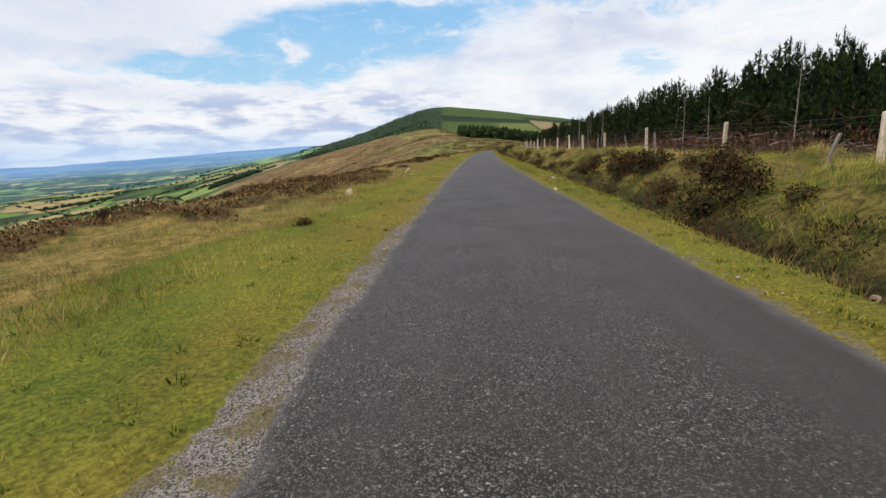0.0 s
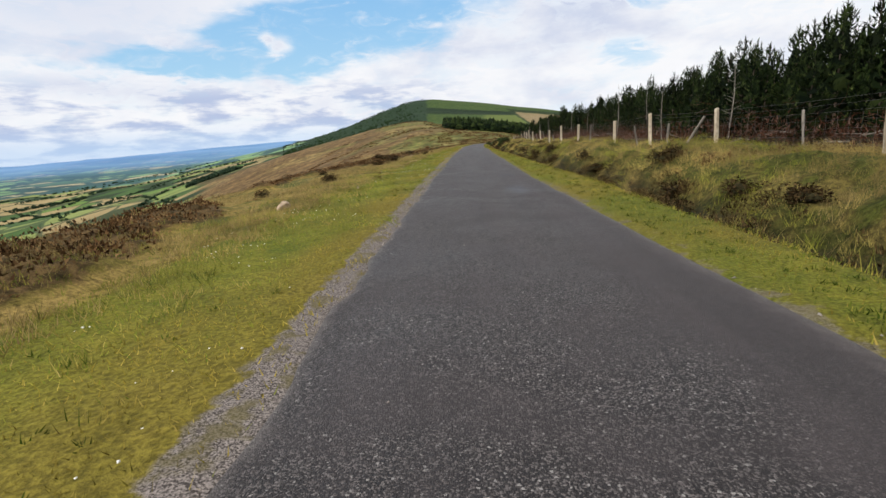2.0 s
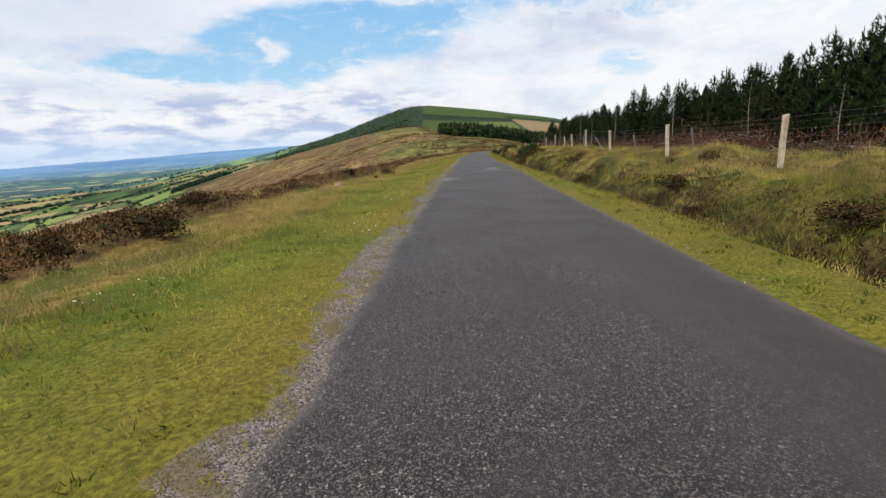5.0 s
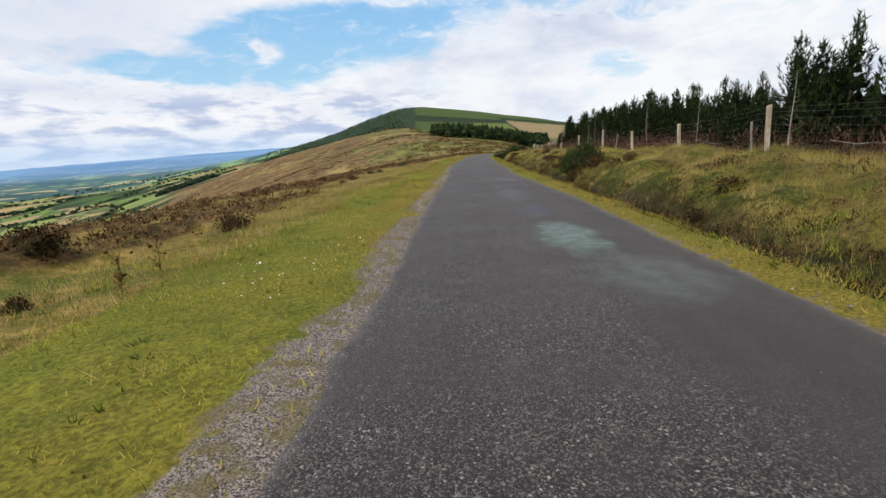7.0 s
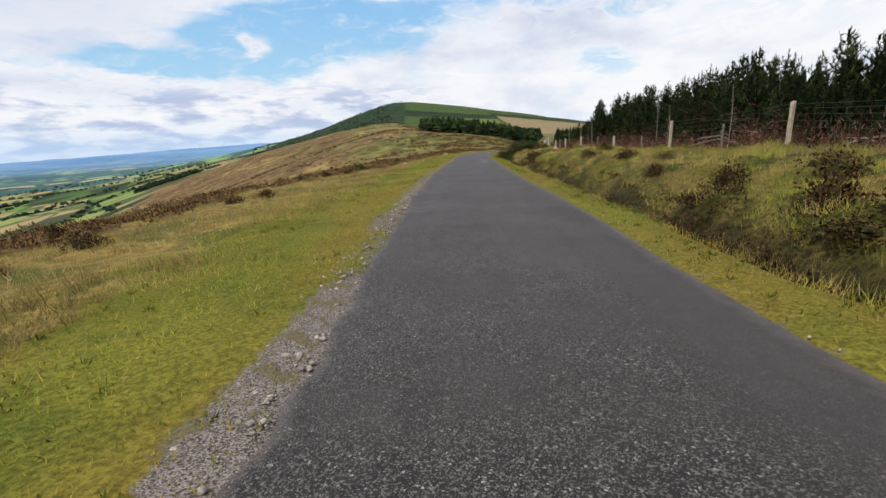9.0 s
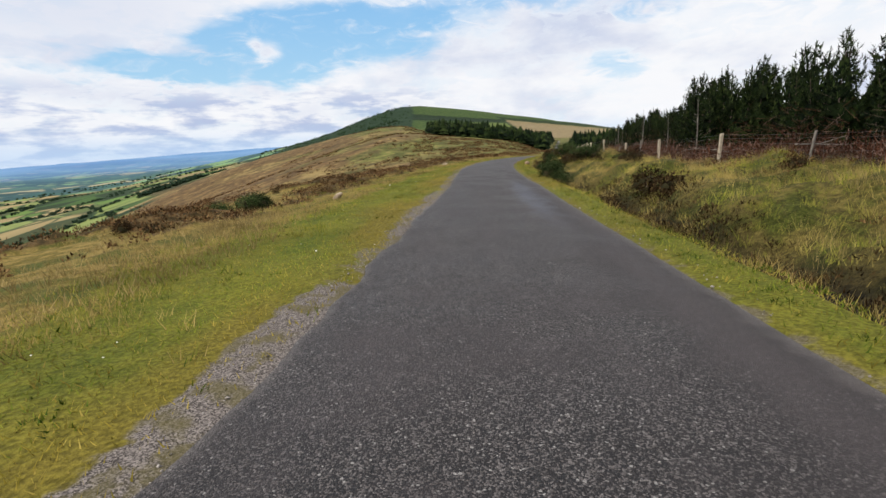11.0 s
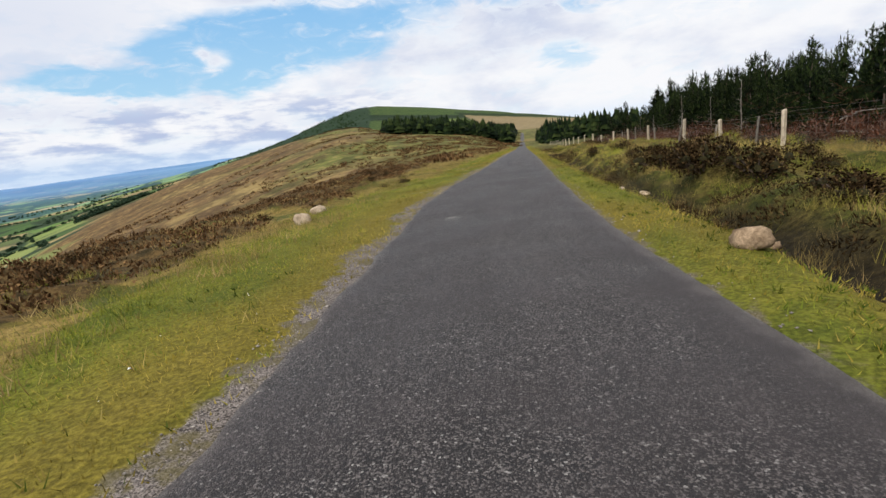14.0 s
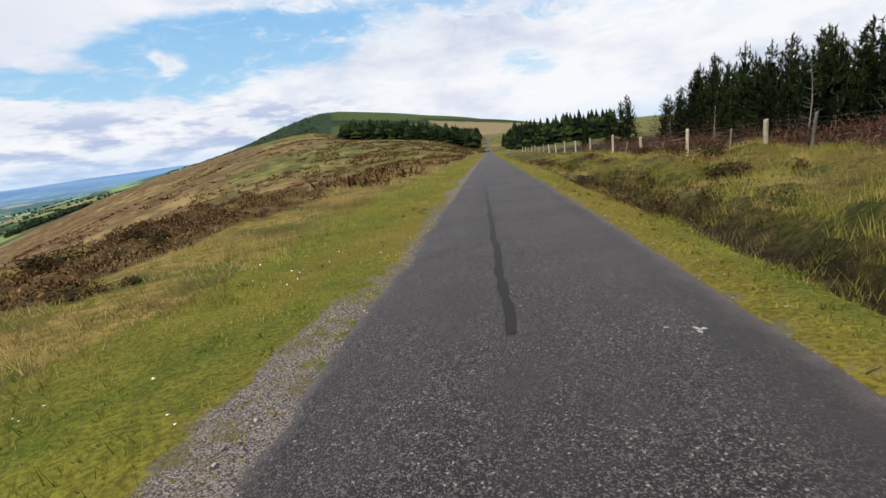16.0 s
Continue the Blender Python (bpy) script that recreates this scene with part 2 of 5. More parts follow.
class Nodes:
    """Shortcuts for building a node tree."""

    def __init__(self, tree):
        self.tree, self.nodes, self.links = tree, tree.nodes, tree.links

    def put(self, socket, value):
        if isinstance(value, bpy.types.NodeSocket):
            self.links.new(value, socket)
        elif isinstance(value, (tuple, list)) and len(value) == 3 and socket.type == "RGBA":
            socket.default_value = (*value, 1)
        else:
            socket.default_value = value

    def node(self, kind, out=0, **ins):
        n = self.nodes.new(kind)
        for k, v in ins.items():
            if k.startswith("p_"):
                n[k[2:]] = v
            else:
                self.put(n.inputs[int(k[1:])] if k[0] == "i" and k[1:].isdigit() else n.inputs[k], v)
        return n.outputs[out]

    def math(self, op, a, b=0.0, c=0.0):
        n = self.nodes.new("ShaderNodeMath")
        n.operation = op
        for s, v in zip(n.inputs, (a, b, c)):
            self.put(s, v)
        return n.outputs[0]

    def vec(self, op, a, b=(0, 0, 0), out=0):
        n = self.nodes.new("ShaderNodeVectorMath")
        n.operation = op
        self.put(n.inputs[0], a)
        self.put(n.inputs[1], b)
        return n.outputs[out]

    def scale(self, a, k):
        n = self.nodes.new("ShaderNodeVectorMath")
        n.operation = "SCALE"
        self.put(n.inputs[0], a)
        self.put(n.inputs["Scale"], k)
        return n.outputs[0]

    def mix(self, f, a, b, kind="MIX"):
        n = self.nodes.new("ShaderNodeMix")
        n.data_type, n.blend_type, n.clamp_factor = "RGBA", kind, True
        self.put(n.inputs[0], f)
        self.put(n.inputs[6], a)
        self.put(n.inputs[7], b)
        return n.outputs[2]

    def ramp(self, v, lo, hi, a=0.0, b=1.0):
        n = self.nodes.new("ShaderNodeMapRange")
        n.interpolation_type = "SMOOTHSTEP"
        for s, x in zip(n.inputs, (v, lo, hi, a, b)):
            self.put(s, x)
        return n.outputs[0]

    def noise(self, vector, scale, detail=4.0, rough=0.55, out=0, warp=0.0):
        n = self.nodes.new("ShaderNodeTexNoise")
        self.put(n.inputs["Vector"], vector)
        n.inputs["Scale"].default_value, n.inputs["Detail"].default_value = scale, detail
        n.inputs["Roughness"].default_value, n.inputs["Distortion"].default_value = rough, warp
        return n.outputs[out]

    def voronoi(self, vector, scale, feature="F1", out="Distance", rand=1.0):
        n = self.nodes.new("ShaderNodeTexVoronoi")
        n.feature = feature
        self.put(n.inputs["Vector"], vector)
        n.inputs["Scale"].default_value, n.inputs["Randomness"].default_value = scale, rand
        return n.outputs[out]

    def xyz(self, x, y, z):
        n = self.nodes.new("ShaderNodeCombineXYZ")
        for s, v in zip(n.inputs, (x, y, z)):
            self.put(s, v)
        return n.outputs[0]

    def split(self, v):
        n = self.nodes.new("ShaderNodeSeparateXYZ")
        self.put(n.inputs[0], v)
        return n.outputs

    def attr(self, name, out="Color"):
        n = self.nodes.new("ShaderNodeAttribute")
        n.attribute_name = name
        return n.outputs[out]


w = Nodes(world.node_tree)
w.nodes.clear()
sky = w.nodes.new("ShaderNodeTexSky")
sky.sky_type, sky.sun_disc = "NISHITA", False
sky.sun_elevation, sky.sun_rotation = radians(SUN_EL), radians(SUN_AZ)
sky.altitude, sky.air_density, sky.dust_density, sky.ozone_density = 300, 1.0, 0.6, 1.5
ray_dir = w.vec("NORMALIZE", w.node("ShaderNodeTexCoord", 0))
dx, dy, dz = w.split(ray_dir)
bearing = w.math("MULTIPLY", w.math("ARCTAN2", dx, dy), 57.2958)
lift = w.math("MULTIPLY", w.math("ARCSINE", dz), 57.2958)
# clouds lie on a high flat layer, so they close up towards the horizon
zz = w.math("ADD", w.math("MAXIMUM", dz, 0.0), 0.16)
layer = w.xyz(w.math("DIVIDE", dx, zz), w.math("DIVIDE", dy, zz), 0.0)
puff = w.noise(layer, 1.6, 7.0, 0.55, warp=0.3)
fine = w.noise(w.xyz(w.math("MULTIPLY", bearing, 0.22), w.math("MULTIPLY", lift, 0.42), 7.0), 1.0, 6.0, 0.6, warp=0.4)
wob = w.noise(layer, 3.0, 4.0, 0.52, out=1)
wobx, woby, _ = w.split(wob)
bb = w.math("ADD", bearing, w.math("MULTIPLY", w.math("SUBTRACT", wobx, 0.5), 11.0))
ll = w.math("ADD", lift, w.math("MULTIPLY", w.math("SUBTRACT", woby, 0.5), 5.0))


def patch(az, el, wa, we, amount, soft=0.25):
    a = w.math("DIVIDE", w.math("SUBTRACT", bb, az), wa)
    e = w.math("DIVIDE", w.math("SUBTRACT", ll, el), we)
    d = w.math("SQRT", w.math("ADD", w.math("MULTIPLY", a, a), w.math("MULTIPLY", e, e)))
    return w.ramp(d, 1.0 + soft, 1.0 - soft, 0.0, amount)


cover = w.math("ADD", w.math("MULTIPLY", w.math("SUBTRACT", puff, 0.5), 0.9), 0.95)
cover = w.math("ADD", cover, w.math("MULTIPLY", w.math("SUBTRACT", fine, 0.5), 0.5))
# breaks of blue, and a small lone cloud in one of them
for az, el, wa, we, amount in BREAKS:
    cover = w.math("SUBTRACT", cover, patch(az, el, wa, we, amount, 0.75))
cover = w.math("MAXIMUM", cover, 0.0)
wisp = w.noise(w.xyz(w.math("MULTIPLY", bearing, 0.30), w.math("MULTIPLY", lift, 0.75), 11.0), 1.0, 6.0, 0.6, warp=0.8)
cover = w.math("ADD", cover, w.math("MULTIPLY", w.ramp(wisp, 0.45, 0.75), 0.5))
bb = w.math("ADD", bearing, w.math("MULTIPLY", w.math("SUBTRACT", fine, 0.5), 2.0))
ll = w.math("ADD", lift, w.math("MULTIPLY", w.math("SUBTRACT", wisp, 0.5), 2.0))
cover = w.math("ADD", cover, patch(LONE[0], LONE[1], 1.0, 0.85, 0.95, 0.9))
cover = w.math("ADD", cover, patch(LONE[0] - 1.2, LONE[1] + 0.9, 0.7, 0.5, 0.7, 0.7))
mask = w.ramp(cover, -0.05, 1.1)
# rows of flat-based cloud low down
rows = w.noise(w.xyz(w.math("MULTIPLY", bearing, 0.16), w.math("MULTIPLY", lift, 0.62), 0.0), 1.0, 6.0, 0.58, warp=0.12)
low = w.math("MULTIPLY", w.ramp(lift, 8.5, 5.0), w.ramp(bearing, 6.0, -8.0))
shade = w.noise(w.xyz(w.math("MULTIPLY", bearing, 0.05), w.math("MULTIPLY", lift, 0.12), 1.0), 1.0, 6.0, 0.55, warp=0.15)
grey = w.math("MULTIPLY", w.ramp(shade, 0.45, 0.70), w.ramp(cover, 0.7, 1.05))
grey = w.math("MAXIMUM", w.math("MULTIPLY", grey, 0.75), w.math("MULTIPLY", low, w.ramp(rows, 0.42, 0.62)))
billow = w.noise(w.xyz(w.math("MULTIPLY", bearing, 0.075), w.math("MULTIPLY", lift, 0.16), 3.0), 1.0, 7.0, 0.55, warp=0.15)
grey = w.math("MAXIMUM", grey, w.ramp(billow, 0.46, 0.68, 0.0, 0.48))
grey = w.math("MAXIMUM", grey, patch(-37.0, 14.0, 13.0, 4.5, 0.42, 0.85))
body = w.mix(grey, (0.965, 0.972, 1.0), (0.50, 0.58, 0.79))
clear = w.mix(w.ramp(lift, 0.0, 22.0), (0.50, 0.80, 1.0), (0.24, 0.58, 1.0))
clear = w.mix(0.25, clear, w.scale(sky.outputs[0], 0.11))
full = w.mix(mask, clear, body)
full = w.mix(w.ramp(lift, 3.5, 0.3), full, w.mix(0.6, full, (0.50, 0.70, 0.96)))
full = w.mix(w.ramp(lift, -0.5, -4.0), full, (0.10, 0.12, 0.08))
back = w.nodes.new("ShaderNodeBackground")
w.put(back.inputs["Color"], full)
back.inputs["Strength"].default_value = SKY_POWER
w.links.new(back.outputs[0], w.nodes.new("ShaderNodeOutputWorld").inputs["Surface"])

sun = new("sun", bpy.data.lights.new("sun", "SUN"))
sun.data.energy, sun.data.angle, sun.data.color = SUN_POWER, radians(2.0), (1.0, 0.94, 0.85)
sa, se = radians(SUN_AZ), radians(SUN_EL)
sun.matrix_world = look((100 * math.sin(sa) * math.cos(se), 100 * math.cos(sa) * math.cos(se), 100 * math.sin(se)), (0, 0, 0))
scene.view_settings.exposure = 0.0


# ---------------------------------------------------------------- materials
def material(name, rough=0.9):
    m = bpy.data.materials.new(name)
    m.use_nodes = True
    k = Nodes(m.node_tree)
    b = m.node_tree.nodes["Principled BSDF"]
    b.inputs["Roughness"].default_value = rough
    b.inputs["Specular IOR Level"].default_value = 0.12
    return m, k, b


def bump(k, b, height_out, strength, distance):
    n = k.nodes.new("ShaderNodeBump")
    n.inputs["Strength"].default_value, n.inputs["Distance"].default_value = strength, distance
    k.put(n.inputs["Height"], height_out)
    k.links.new(n.outputs[0], b.inputs["Normal"])


def place_of(k):
    return k.node("ShaderNodeNewGeometry", "Position")


def ground_material():
    m, k, b = material("moorland_ground", 0.95)
    p = place_of(k)
    near = k.split(k.attr("near"))
    n1, n2, n3 = k.noise(p, 0.55, 5), k.noise(p, 4.0, 5), k.noise(p, 26.0, 4, 0.65)
    mixn = k.math("ADD", k.math("MULTIPLY", n1, 0.6), k.math("MULTIPLY", n2, 0.4))
    grass = k.mix(k.ramp(mixn, 0.35, 0.65), (0.076, 0.118, 0.012), (0.198, 0.198, 0.023))
    grass = k.mix(k.math("MULTIPLY", k.attr("dry", "Fac"), 0.9), grass, k.mix(n2, (0.148, 0.122, 0.017), (0.255, 0.195, 0.036)))
    grass = k.mix(k.ramp(n3, 0.32, 0.70), k.scale(grass, 0.46), k.scale(grass, 1.10))
    rough_grass = k.mix(k.ramp(n2, 0.35, 0.65), (0.15, 0.122, 0.024), (0.34, 0.240, 0.075))
    rough_grass = k.mix(k.ramp(n1, 0.5, 0.62), rough_grass, (0.10, 0.11, 0.022))
    heather = k.mix(k.ramp(n2, 0.36, 0.64), (0.032, 0.019, 0.009), (0.13, 0.078, 0.032))
    moor = k.mix(k.ramp(k.math("ADD", k.attr("heath", "Fac"), k.math("MULTIPLY", k.math("SUBTRACT", n2, 0.5), 0.9)), 0.35, 0.70, 0.0, 0.85), rough_grass, heather)
    moor = k.mix(k.ramp(n3, 0.30, 0.75), k.scale(moor, 0.48), k.scale(moor, 1.12))
    grit = k.voronoi(p, 130.0, out="Color")
    gritv = k.split(grit)[0]
    gravel = k.mix(gravelv(k, gritv), (0.052, 0.044, 0.040), (0.27, 0.235, 0.215))
    gravel = k.mix(k.ramp(n2, 0.48, 0.62, 0.0, 0.7), gravel, k.mix(n3, (0.07, 0.062, 0.020), (0.15, 0.125, 0.05)))
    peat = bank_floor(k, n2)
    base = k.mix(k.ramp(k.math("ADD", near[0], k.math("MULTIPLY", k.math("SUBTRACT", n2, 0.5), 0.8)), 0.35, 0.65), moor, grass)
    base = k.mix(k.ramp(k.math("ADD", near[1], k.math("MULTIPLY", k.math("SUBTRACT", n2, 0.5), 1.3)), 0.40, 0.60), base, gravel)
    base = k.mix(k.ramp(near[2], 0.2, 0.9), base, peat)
    # distant cover: moor grass, woods, farmland
    d1, d2 = k.noise(p, 0.012, 5, 0.6), k.noise(p, 0.09, 5, 0.65)
    d3 = k.noise(p, 0.30, 5, 0.7)
    stripe = k.noise(k.vec("MULTIPLY", p, (0.03, 0.006, 0.03)), 1.0, 4, 0.6)
    px, py, pz = k.split(p)
    reach = k.math("SQRT", k.math("ADD", k.math("MULTIPLY", px, px), k.math("MULTIPLY", py, py)))
    way = k.math("MULTIPLY", k.math("ARCTAN2", px, py), 57.2958)
    rise = k.math("MULTIPLY", k.math("ARCTAN2", k.math("SUBTRACT", pz, 1.25), reach), 57.2958)
    ragged = k.math("SUBTRACT", k.noise(p, 0.022, 4, 0.6), 0.5)
    way = k.math("ADD", way, k.math("MULTIPLY", ragged, 0.8))
    rise = k.math("ADD", rise, k.math("MULTIPLY", ragged, 0.22))

    def above(level, fall, soft=0.06):
        """Ground that lies higher on the hill than a line falling to the right."""
        return k.ramp(k.math("ADD", rise, k.math("MULTIPLY", way, fall)), level - soft, level + soft)

    rust = k.ramp(k.math("ADD", way, k.math("MULTIPLY", k.math("SUBTRACT", k.noise(p, 0.02, 5, 0.65), 0.5), 60.0)), -2.0, -12.0)
    hill = k.mix(rust, (0.108, 0.118, 0.028), (0.138, 0.084, 0.036))
    hill = k.mix(k.ramp(d1, 0.52, 0.62, 0.0, 0.7), hill, (0.25, 0.185, 0.072))
    hill = k.mix(k.ramp(d3, 0.48, 0.64, 0.0, 0.75), hill, (0.26, 0.192, 0.076))
    hill = k.mix(k.ramp(d3, 0.45, 0.34, 0.0, 0.75), hill, (0.062, 0.040, 0.018))
    hill = k.mix(k.ramp(d2, 0.40, 0.62), k.scale(hill, 0.60), k.scale(hill, 1.2))
    wood = k.mix(k.ramp(d2, 0.35, 0.65), (0.004, 0.012, 0.004), (0.015, 0.034, 0.008))
    green = k.mix(k.ramp(d2, 0.35, 0.65), (0.024, 0.052, 0.012), (0.066, 0.098, 0.022))
    warp = k.vec("ADD", p, k.scale(k.noise(p, 0.004, 2, out=1), 90.0))
    plan = k.vec("MULTIPLY", warp, (1.0, 0.62, 0.0))
    cell = k.split(k.voronoi(plan, 0.0175, out="Color"))
    rim = k.voronoi(plan, 0.0175, "DISTANCE_TO_EDGE")
    field = k.mix(k.ramp(cell[0], 0.25, 0.45), (0.055, 0.105, 0.028), (0.12, 0.20, 0.045))
    field = k.mix(k.ramp(cell[0], 0.50, 0.54), field, (0.20, 0.24, 0.075))
    field = k.mix(k.ramp(cell[1], 0.60, 0.64), field, (0.30, 0.23, 0.11))
    field = k.mix(k.ramp(cell[2], 0.80, 0.84), field, (0.022, 0.042, 0.016))
    field = k.mix(k.ramp(stripe, 0.3, 0.7), k.scale(field, 0.85), k.scale(field, 1.12))
    field = k.mix(k.ramp(rim, 0.060, 0.030, 0.0, 0.8), field, (0.030, 0.056, 0.026))
    tan = k.mix(k.ramp(d2, 0.35, 0.7), (0.19, 0.145, 0.072), (0.28, 0.215, 0.115))
    hill = k.mix(k.ramp(k.noise(p, 0.035, 5, 0.7), 0.57, 0.66, 0.0, 0.7), hill, (0.062, 0.036, 0.018))
    # the far hill: forest on one flank, scrub, a belt of wood, a pale pasture and a stubble field on the other
    beyond = k.ramp(reach, 880.0, 1000.0)
    flank = k.ramp(way, -3.6, -3.2)
    belt = k.math("MULTIPLY", above(2.80, 0.065), k.math("SUBTRACT", 1.0, above(3.36, 0.09)))
    belt = k.math("MULTIPLY", belt, k.ramp(way, 7.0, 5.8))
    stubble = k.math("MULTIPLY", k.ramp(k.math("ADD", way, k.math("MULTIPLY", rise, 1.3)), 9.9, 10.1), k.math("SUBTRACT", 1.0, above(3.57, 0.13)))
    hedge = k.math("MULTIPLY", k.ramp(k.math("ADD", way, k.math("MULTIPLY", rise, 1.3)), 9.55, 9.7), k.math("SUBTRACT", 1.0, stubble))
    hedge = k.math("MULTIPLY", hedge, k.math("SUBTRACT", 1.0, above(3.85, 0.13)))
    cover = k.mix(above(2.78, 0.065), k.mix(k.ramp(way, 2.6, 3.4), green, k.mix(d2, (0.085, 0.115, 0.026), (0.125, 0.155, 0.038))), green)
    cover = k.mix(belt, cover, wood)
    cover = k.mix(k.math("MULTIPLY", hedge, 0.85), cover, wood)
    cover = k.mix(stubble, cover, tan)
    cover = k.mix(flank, k.mix(k.ramp(d2, 0.3, 0.7), (0.010, 0.026, 0.013), (0.024, 0.047, 0.018)), cover)
    out = k.mix(beyond, hill, cover)
    out = k.mix(k.ramp(k.attr("farm", "Fac"), 0.3, 0.7), out, field)
    base = k.mix(k.attr("off", "Fac"), base, out)
    k.put(b.inputs["Base Color"], k.scale(base, 0.84))
    h = k.math("ADD", k.math("MULTIPLY", n3, 0.5), n2)
    bump(k, b, h, 0.7, 0.06)
    return m


def gravelv(k, v):
    return k.ramp(v, 0.1, 0.95)


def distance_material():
    """Far plain and ranges at the horizon, their blue haze painted into colour and glow."""
    m, k, b = material("hazy_distance", 1.0)
    p = place_of(k)
    x, y, z = k.split(p)
    r = k.math("SQRT", k.math("ADD", k.math("MULTIPLY", x, x), k.math("MULTIPLY", y, y)))
    warp = k.vec("ADD", p, k.scale(k.noise(p, 0.003, 2, out=1), 150.0))
    plan = k.vec("MULTIPLY", warp, (1.0, 0.55, 0.0))
    cell = k.split(k.voronoi(plan, 0.011, out="Color"))
    rim = k.voronoi(plan, 0.011, "DISTANCE_TO_EDGE")
    field = k.mix(k.ramp(cell[0], 0.3, 0.7), (0.030, 0.075, 0.050), (0.15, 0.24, 0.095))
    field = k.mix(k.ramp(cell[1], 0.80, 0.84), field, (0.30, 0.26, 0.14))
    field = k.mix(k.ramp(k.noise(p, 0.005, 5, 0.65), 0.50, 0.56), field, (0.018, 0.045, 0.034))
    field = k.mix(k.ramp(rim, 0.10, 0.05), field, (0.028, 0.060, 0.048))
    # haze in the base colour: fields turn blue towards the horizon
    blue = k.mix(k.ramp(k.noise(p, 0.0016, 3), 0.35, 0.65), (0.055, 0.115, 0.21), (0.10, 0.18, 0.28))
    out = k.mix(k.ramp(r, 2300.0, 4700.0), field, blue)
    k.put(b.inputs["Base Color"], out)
    # more haze as a bluish glow that strengthens with distance
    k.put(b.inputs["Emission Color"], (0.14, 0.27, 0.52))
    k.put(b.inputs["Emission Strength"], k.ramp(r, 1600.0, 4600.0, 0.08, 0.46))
    return m


def asphalt_material():
    m, k, b = material("worn_asphalt", 0.85)
    p = place_of(k)
    un = k.attr("u", "Fac")
    sn = k.attr("s", "Fac")
    flatp = k.xyz(un, sn, 0.0)
    chip = k.split(k.voronoi(p, 125.0, out="Color"))
    chip2 = k.split(k.voronoi(p, 95.0, out="Color"))
    dist = k.voronoi(p, 125.0)
    n1 = k.noise(flatp, 0.8, 5, 0.6)
    n2 = k.noise(flatp, 5.0, 5, 0.65)
    long = k.noise(k.vec("MULTIPLY", flatp, (2.2, 0.12, 1.0)), 1.0, 4, 0.55)
    base = k.mix(k.ramp(n1, 0.35, 0.65), (0.0300, 0.0245, 0.0250), (0.0375, 0.0308, 0.0315))
    base = k.mix(k.ramp(long, 0.35, 0.65), k.scale(base, 0.82), k.scale(base, 1.15))
    base = k.mix(k.ramp(n2, 0.38, 0.66), k.scale(base, 0.92), k.scale(base, 1.07))
    # the wheels have polished a smoother band along the right of the lane, where fewer chips stand out
    smoothed = k.ramp(k.math("ADD", un, k.math("MULTIPLY", k.math("SUBTRACT", n1, 0.5), 0.9)), 1.0, 1.55)
    open_chips = k.math("MULTIPLY", k.ramp(k.noise(flatp, 1.1, 4, 0.6), 0.36, 0.60, 0.45, 1.0), k.math("SUBTRACT", 1.0, k.math("MULTIPLY", smoothed, 0.72)))
    stone = k.mix(chip[1], (0.118, 0.101, 0.095), (0.21, 0.190, 0.184))
    rough = k.mix(k.ramp(dist, 0.22, 0.60), base, k.scale(base, 0.22))
    rough = k.mix(k.ramp(chip[0], 0.42, 0.95, 0.0, 0.82), rough, stone)
    rough = k.mix(k.ramp(chip2[0], 0.975, 0.985), rough, (0.29, 0.275, 0.26))
    rough = k.mix(k.ramp(chip2[1], 0.80, 0.86), rough, (0.009, 0.008, 0.009))
    base = k.mix(open_chips, k.scale(base, 1.28), rough)
    # dusty margins
    dust = k.math("ADD", k.attr("margin", "Fac"), k.math("MULTIPLY", k.math("SUBTRACT", n2, 0.5), 0.9))
    base = k.mix(k.ramp(dust, 0.62, 1.15, 0.0, 0.42), base, k.mix(chip[1], (0.10, 0.09, 0.085), (0.24, 0.215, 0.20)))
    wob = k.scale(k.vec("SUBTRACT", k.noise(flatp, 2.6, 5, 0.65, out=1), (0.5, 0.5, 0.5)), 0.9)
    fx, fy, _ = k.split(k.vec("ADD", flatp, wob))

    def blot(s, u, ls, lu, soft=0.5):
        a = k.math("DIVIDE", k.math("SUBTRACT", fx, u), lu)
        e = k.math("DIVIDE", k.math("SUBTRACT", fy, s), ls)
        d = k.math("SQRT", k.math("ADD", k.math("MULTIPLY", a, a), k.math("MULTIPLY", e, e)))
        return k.ramp(d, 1.0 + soft, 1.0 - soft)

    tail = k.ramp(n2, 0.30, 0.62, 0.25, 1.0)
    for s, u, ls, lu, col, amount in BLOTS:
        base = k.mix(k.math("MULTIPLY", k.math("MULTIPLY", blot(s, u, ls, lu), tail), amount), base, k.mix(k.math("MULTIPLY", chip[1], 0.5), col, k_dark(col)))
    k.put(b.inputs["Base Color"], k.scale(base, 0.84))
    k.put(b.inputs["Roughness"], k.ramp(n1, 0.3, 0.7, 0.58, 0.70))
    b.inputs["Specular IOR Level"].default_value = 0.32
    hgt = k.math("ADD", k.math("MULTIPLY", k.ramp(dist, 0.0, 0.8, 1.0, 0.0), 0.7), k.math("MULTIPLY", n2, 0.12))
    bump(k, b, hgt, 0.8, 0.010)
    return m


def k_dark(c):
    return tuple(v * 0.45 for v in c)


